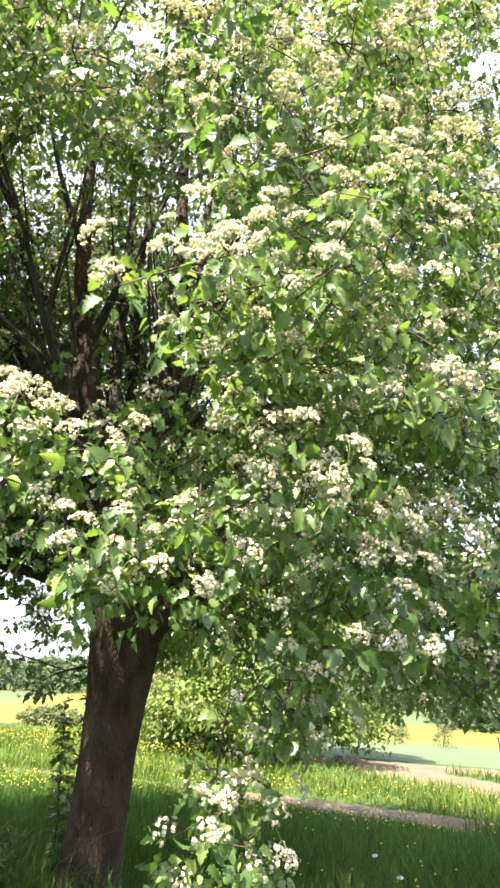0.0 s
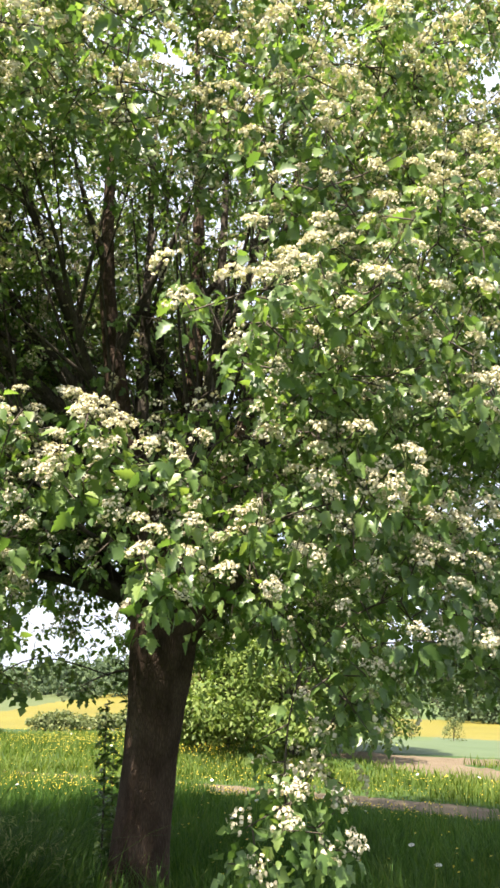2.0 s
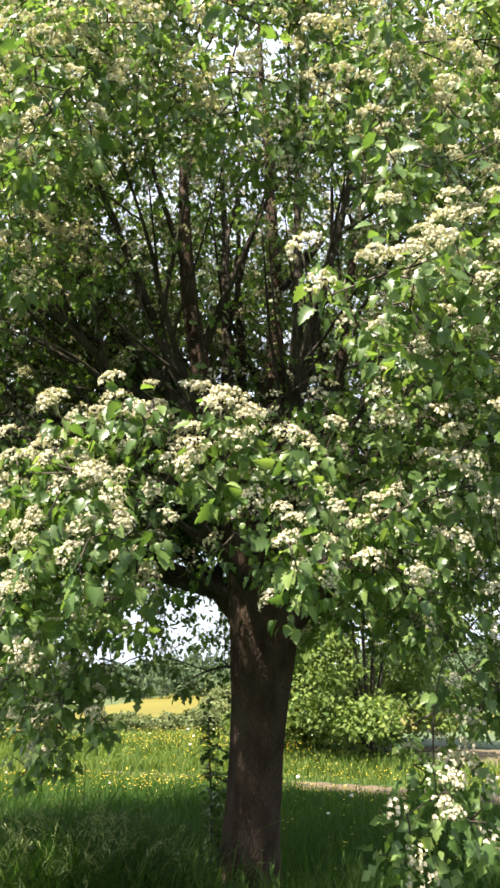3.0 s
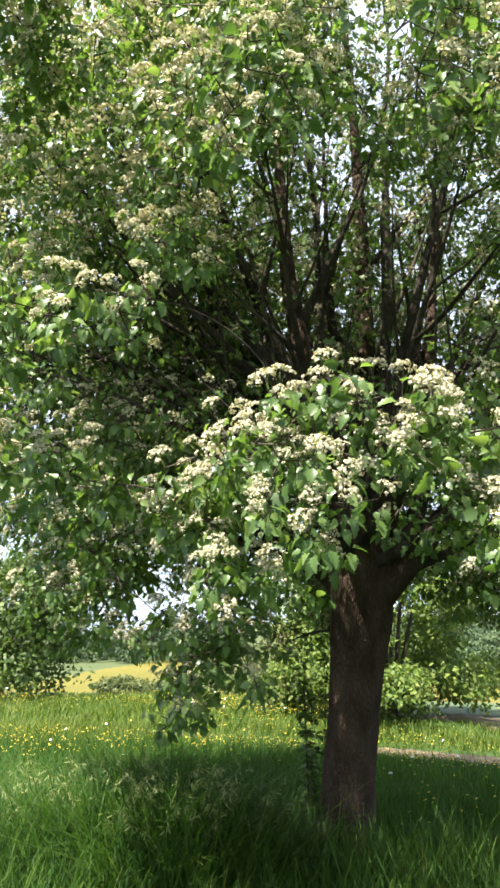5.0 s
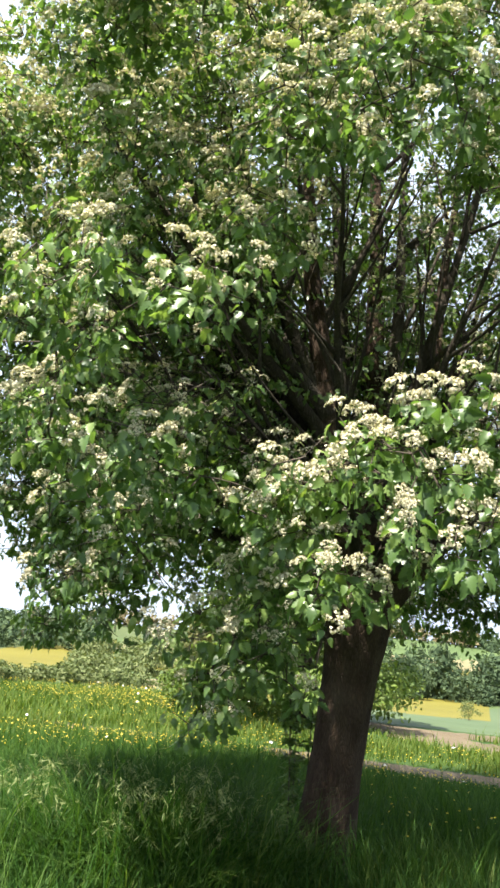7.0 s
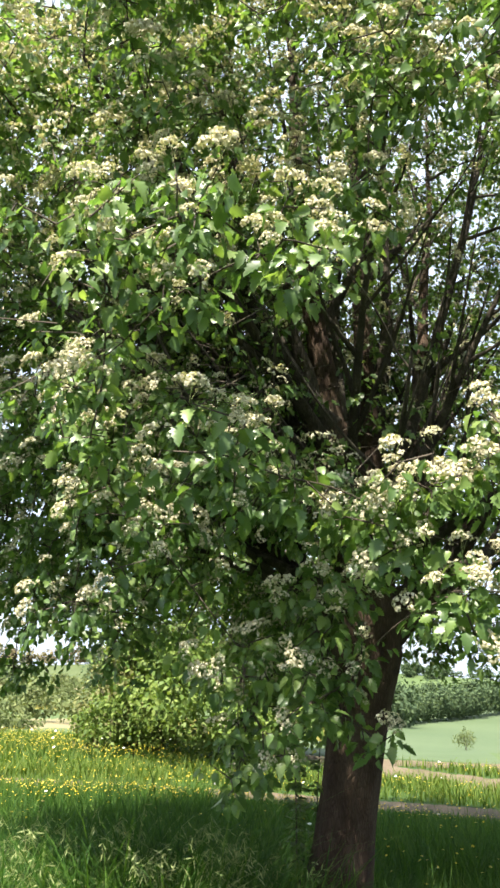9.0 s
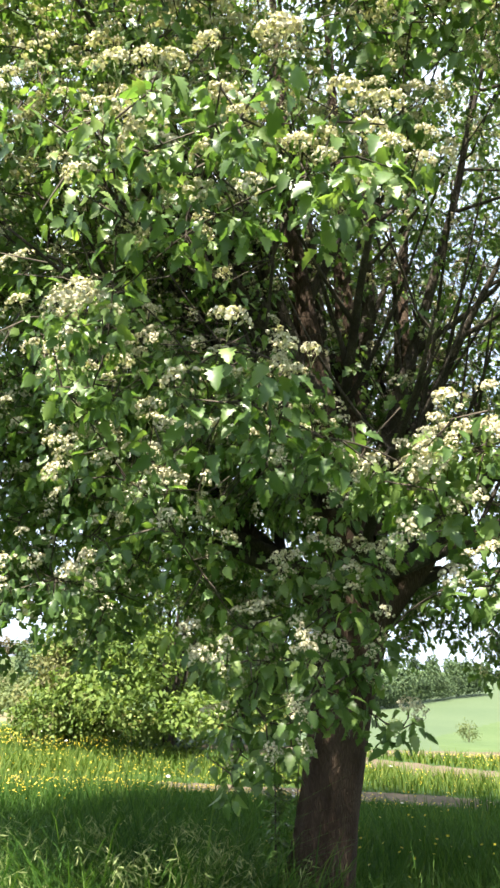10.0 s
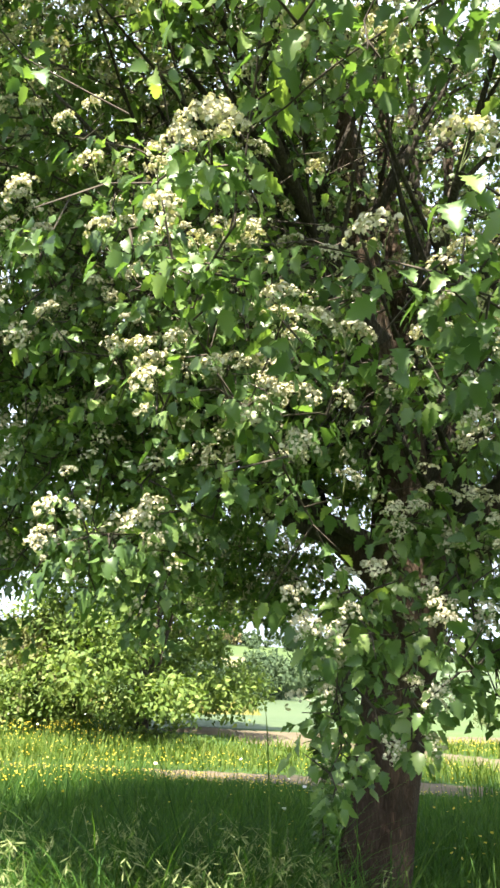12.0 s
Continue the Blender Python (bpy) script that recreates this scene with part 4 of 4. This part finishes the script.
# twigs from the branches to the sprays
def twig_mesh():
    a, c = spray_from, spray_at
    vs, ts = [], []
    for n0, (p, q, ra, rb) in enumerate([(a, c, 0.0040, 0.0018)]):
        d = q - p
        d /= np.linalg.norm(d, axis=1)[:, None] + 1e-9
        s = np.cross(d, (0.2, 0.3, 1.0))
        s /= np.linalg.norm(s, axis=1)[:, None] + 1e-9
        w = np.cross(d, s)
        rings = []
        for at, r in ((p, ra), (q, rb)):
            rings += [at + r * (math.cos(g) * s + math.sin(g) * w) for g in (0, 2.1, 4.2)]
        vs.append(np.stack(rings, 1).reshape(-1, 3))
        one = np.array([(0, 1, 4), (0, 4, 3), (1, 2, 5), (1, 5, 4), (2, 0, 3), (2, 3, 5)])
        ts.append((one[None] + (np.arange(N) * 6)[:, None, None]).reshape(-1, 3) + n0 * N * 6)
    return np.concatenate(vs), np.concatenate(ts)


tv, tt = twig_mesh()
tagged(mesh_object("brushwood", tv, tt, twig_mat, tree), "thin dark brown twigs", kind="stuff")
piece_set("leaf", leaf_near, leaf_turn[lone_leaf], leaf_base[lone_leaf], leaf_single)
piece_set("flower_head", bloom_near, bloom_turn[lone_bloom], bloom_at[lone_bloom], blossom_mat)

# ---- meadow plants ----


def beside_tracks(p):
    """Metres from the edge of the nearest track; below 0 on it."""
    best = np.full(len(p), 99.0)
    for line, half in ((near_path, 0.4), (far_path, 0.8), (side_path, 0.5)):
        pts = np.array(line)
        for a, b in zip(pts[:-1], pts[1:]):
            u = np.clip(((p - a) @ (b - a)) / ((b - a) @ (b - a)), 0, 1)
            worn = np.interp(p[:, 0], [-5, -2, 1.5], [0.1, 0.35, 1.0]) if line is near_path else 1.0
            best = np.minimum(best, np.linalg.norm(p - a - u[:, None] * (b - a), axis=1) - half * worn)
    return best


def in_meadow(r, az):
    """The uncut meadow ends at the far track, where the fields begin."""
    return (np.degrees(az) < 17) | (r < 15.0)


def grass_blades(count, r_range, az_range, height, width, seed, lean=0.35):
    g = np.random.default_rng(seed)
    r = np.sqrt(g.uniform(r_range[0] ** 2, r_range[1] ** 2, count))
    az = np.radians(g.uniform(*az_range, count))
    xy = np.stack([LOOKOUT[0] + r * np.sin(az), LOOKOUT[1] + r * np.cos(az)], 1)
    tuft = soft_noise(xy, 2.6, 6.0) * 0.5 + soft_noise(xy, 0.8, 2.0) * 0.5
    edge = beside_tracks(xy)
    keep = (edge > 0) & in_meadow(r, az) & (np.hypot(xy[:, 0], xy[:, 1]) > 0.26) & (g.random(count) < 0.75 + 0.4 * tuft)
    xy, tuft, edge = xy[keep], tuft[keep], edge[keep]
    n = len(xy)
    h = height * g.lognormal(0, 0.22, n) * (1 + 0.28 * tuft) * np.where((xy[:, 0] > 0.9) & (xy[:, 0] < 3.7), np.clip(0.25 + edge / 2.2, 0.25, 1), 1)
    w = width * g.uniform(0.7, 1.3, n)
    a = g.uniform(0, 6.28, n)
    bend = lean * h * g.lognormal(0, 0.35, n)
    d = np.stack([np.cos(a), np.sin(a)], 1)
    side = np.stack([-np.sin(a), np.cos(a)], 1) * w[:, None]
    z0 = land_height(xy[:, 0], xy[:, 1]) - 0.02
    def level(u, k):
        c = xy + d * (bend * u**2)[:, None]
        z = z0 + h * (u - 0.18 * u**3 * np.minimum(bend / h, 1.5))
        return np.concatenate([c - side * k, z[:, None]], 1), np.concatenate([c + side * k, z[:, None]], 1)
    p0, p1 = level(0.0, 0.5)
    p2, p3 = level(0.45, 0.5)
    p4, p5 = level(0.78, 0.34)
    p6, _ = level(1.0, 0.0)
    v = np.stack([p0, p1, p2, p3, p4, p5, p6], 1).reshape(-1, 3)
    one = np.array([(0, 1, 3), (0, 3, 2), (2, 3, 5), (2, 5, 4), (4, 5, 6)] if r_range[1] < 7 else [(0, 1, 3), (0, 3, 2), (2, 3, 6)])
    return v, (one[None] + (np.arange(n) * 7)[:, None, None]).reshape(-1, 3)


pieces = [grass_blades(58000, (3.1, 6.5), (-34, 72), 0.34, 0.0055, 61, 0.5), grass_blades(52000, (6.5, 9.5), (-34, 72), 0.26, 0.009, 62, 0.45),
          grass_blades(10000, (0.0, 3.1), (-180, 180), 0.24, 0.014, 66, 0.7), grass_blades(18000, (3.1, 7.2), (72, 326), 0.26, 0.02, 67, 0.7)]
far_pieces = [grass_blades(36000, (9.0, 12), (-34, 72), 0.22, 0.011, 65, 0.5), grass_blades(62000, (11.5, 19), (-34, 72), 0.17, 0.018, 63, 0.5), grass_blades(22000, (19, 34), (-34, 40), 0.15, 0.045, 64, 0.5)]
for k, (tx, ty, th) in enumerate([(-1.5, 0.1, 0.5), (-1.15, -0.05, 0.52), (-1.85, 0.3, 0.48), (-0.85, 0.15, 0.46), (-2.1, -0.2, 0.5), (-1.3, 0.6, 0.46), (-0.55, -0.35, 0.4), (-1.6, -0.4, 0.5), (-1.05, -0.42, 0.56), (-1.32, -0.28, 0.58), (-0.85, -0.6, 0.5), (-1.2, -0.75, 0.5)]):
    v, t = grass_blades(900, (0.0, 0.42), (-180, 180), th * 0.95, 0.0065, 90 + k, 0.8)
    pieces.append((v + np.array([tx - LOOKOUT[0], ty - LOOKOUT[1], 0.0]), t))
# near blades in the shade-darkened green, far ones in the sun-lightened one
gv, gt = joined(pieces)
tagged(mesh_object("grass", gv, gt, shade_grass_mat), "long uncut meadow grass with tufts and bent blades", "grass", kind="stuff")
gv, gt = joined(far_pieces)
tagged(mesh_object("grass", gv, gt, sunny_dry_grass_mat), "paler drier meadow grass in flower beyond the tree, partly toned for sunlight", "grass", kind="stuff")


def seed_heads(spots, seed):
    """Tall flowering grass: bent stalks that end in loose drooping panicles."""
    g = np.random.default_rng(seed)
    pieces = []
    for sx, sy in spots:
        for _ in range(22):
            x, y = sx + g.normal(0, 0.17), sy + g.normal(0, 0.17)
            a, h = g.uniform(0, 6.28), g.uniform(0.42, 0.66)
            d = np.array([math.cos(a), math.sin(a), 0])
            z = float(land_height(np.array(x), np.array(y)))
            foot = np.array([x, y, z - 0.02])
            tip = foot + d * h * g.uniform(0.3, 0.6) + (0, 0, h)
            line = bezier(foot, foot + (0, 0, h * 0.85), tip, 7)
            pieces.append(tube(line, np.linspace(0.0016, 0.0008, 7), 3))
            for q in range(9):
                u = g.uniform(0.72, 1.0)
                at = line[0] * (1 - u) ** 2 + 2 * u * (1 - u) * (foot + (0, 0, h * 0.85)) + u * u * tip
                end = at + g.normal(0, 0.022, 3) + d * 0.02 - (0, 0, 0.018)
                wide = np.cross(end - at, g.standard_normal(3))
                wide *= 0.0035 / (np.linalg.norm(wide) + 1e-9)
                mid = at + (end - at) * 0.6
                pieces.append((np.array([at, mid + wide, end, mid - wide]), np.array([(0, 1, 2), (0, 2, 3)])))
    v, t = joined(pieces)
    tagged(mesh_object("flowering_grass", v, t, seed_mat), "pale flowering grass stalks with drooping seed heads", "grass", kind="stuff")


seed_heads([(-1.05, -0.42), (-1.32, -0.28), (-0.85, -0.6), (-1.2, -0.75), (-1.6, -0.4), (-1.5, 0.1), (-1.85, 0.3), (-2.1, -0.2), (-0.75, -0.3), (-1.1, 0.0)], 95)


def meadow_flowers(name, count, r_range, az_range, size, height, seed, mat, label, petals=5, cup=0.4):
    g = np.random.default_rng(seed)
    r = np.sqrt(g.uniform(r_range[0] ** 2, r_range[1] ** 2, count))
    az = np.radians(g.uniform(*az_range, count))
    xy = np.stack([LOOKOUT[0] + r * np.sin(az), LOOKOUT[1] + r * np.cos(az)], 1)
    edge = beside_tracks(xy)
    keep = (edge > 0) & in_meadow(r, az) & (soft_noise(xy, 0.55, 9.0) + g.normal(0, 0.35, count) > 0.05) & (np.hypot(xy[:, 0], xy[:, 1]) > 0.5)
    xy, edge = xy[keep], edge[keep]
    n = len(xy)
    h = height * g.uniform(0.75, 1.2, n) * np.clip(0.3 + edge / 2.4, 0.3, 1)
    at = np.concatenate([xy, (land_height(xy[:, 0], xy[:, 1]) + h)[:, None]], 1)
    a = np.arange(petals) * 2 * np.pi / petals
    head = np.concatenate([[(0, 0, 0)], np.stack([np.cos(a), np.sin(a), cup + 0 * a], 1)])
    tri = np.array([(0, 1 + q, 1 + (q + 1) % petals) for q in range(petals)])
    up = g.normal(0, 0.35, (n, 3)) + (-0.2, -0.3, 1.0)
    up /= np.linalg.norm(up, axis=1)[:, None]
    v, t = scattered((head, tri), random_turns(up, g.uniform(0, 6.28, n), size * g.uniform(0.7, 1.3, n)), at)
    stem = [at - (0, 0, 0.0), at + np.array([0.004, 0, 0]), at - np.concatenate([g.normal(0, 0.03, (n, 2)), h[:, None]], 1)]
    sv = np.stack(stem, 1).reshape(-1, 3)
    st = np.arange(3 * n).reshape(-1, 3)
    tagged(mesh_object(name, v, t, mat), label, "wildflowers", kind="stuff")
    return sv, st


stems = [meadow_flowers("buttercups", 1200, (4.5, 9), (-30, 70), 0.009, 0.38, 71, yellow_mat, "scattered yellow buttercups in the grass"),
         meadow_flowers("buttercups", 26000, (8, 17), (-34, 70), 0.0072, 0.24, 72, yellow_mat, "drifts of yellow buttercups in the meadow"),
         meadow_flowers("buttercups", 7000, (15, 26), (-34, 70), 0.009, 0.18, 73, yellow_mat, "drifts of yellow buttercups in the meadow"),
         meadow_flowers("dandelion_clocks", 160, (5, 16), (-30, 70), 0.022, 0.36, 74, fluff_mat, "a few white dandelion seed heads in the grass", 6, -0.5)]
sv, st = joined(stems)
tagged(mesh_object("flower_stems", sv, st, shade_grass_mat), "thin green stems of the meadow flowers", "wildflowers", kind="stuff")


def sapling(x, y, height, seed):
    g = np.random.default_rng(seed)
    base = new("sapling")
    base.location = (x, y, 0)
    tagged(base, "thin leafy green sucker shoots beside the tree trunk", "sapling")
    pts = []
    for k in range(5):
        a, h = g.uniform(0, 6.28), height * g.uniform(0.75, 1.0)
        line = bezier((0.05 * math.cos(a), 0.05 * math.sin(a), -0.05), (0.05 * math.cos(a), 0.05 * math.sin(a), h * 0.5), (0.09 * math.cos(a), 0.09 * math.sin(a), h), 12)
        v, t = tube(line, np.linspace(0.006, 0.002, 12), 5)
        mesh_object("stem", v, t, twig_mat, base, True)
        pts.append(line[4:])
    pts = np.concatenate(pts)
    n = 420
    p = pts[g.integers(0, len(pts), n)] + g.normal(0, 0.012, (n, 3))
    a = g.uniform(0, 6.28, n)
    head = np.stack([np.cos(a), np.sin(a), g.normal(-0.1, 0.4, n)], 1)
    v, t = scattered(leaf_far[0], turns_from(head, np.tile((0, 0, 1.0), (n, 1)) + g.normal(0, 0.3, (n, 3))) * g.uniform(0.04, 0.065, n)[:, None, None], p + head * 0.015)
    tagged(mesh_object("foliage", v, t, leaf_mat, base), kind="stuff")


sapling(-0.15, 0.04, 1.45, 81)
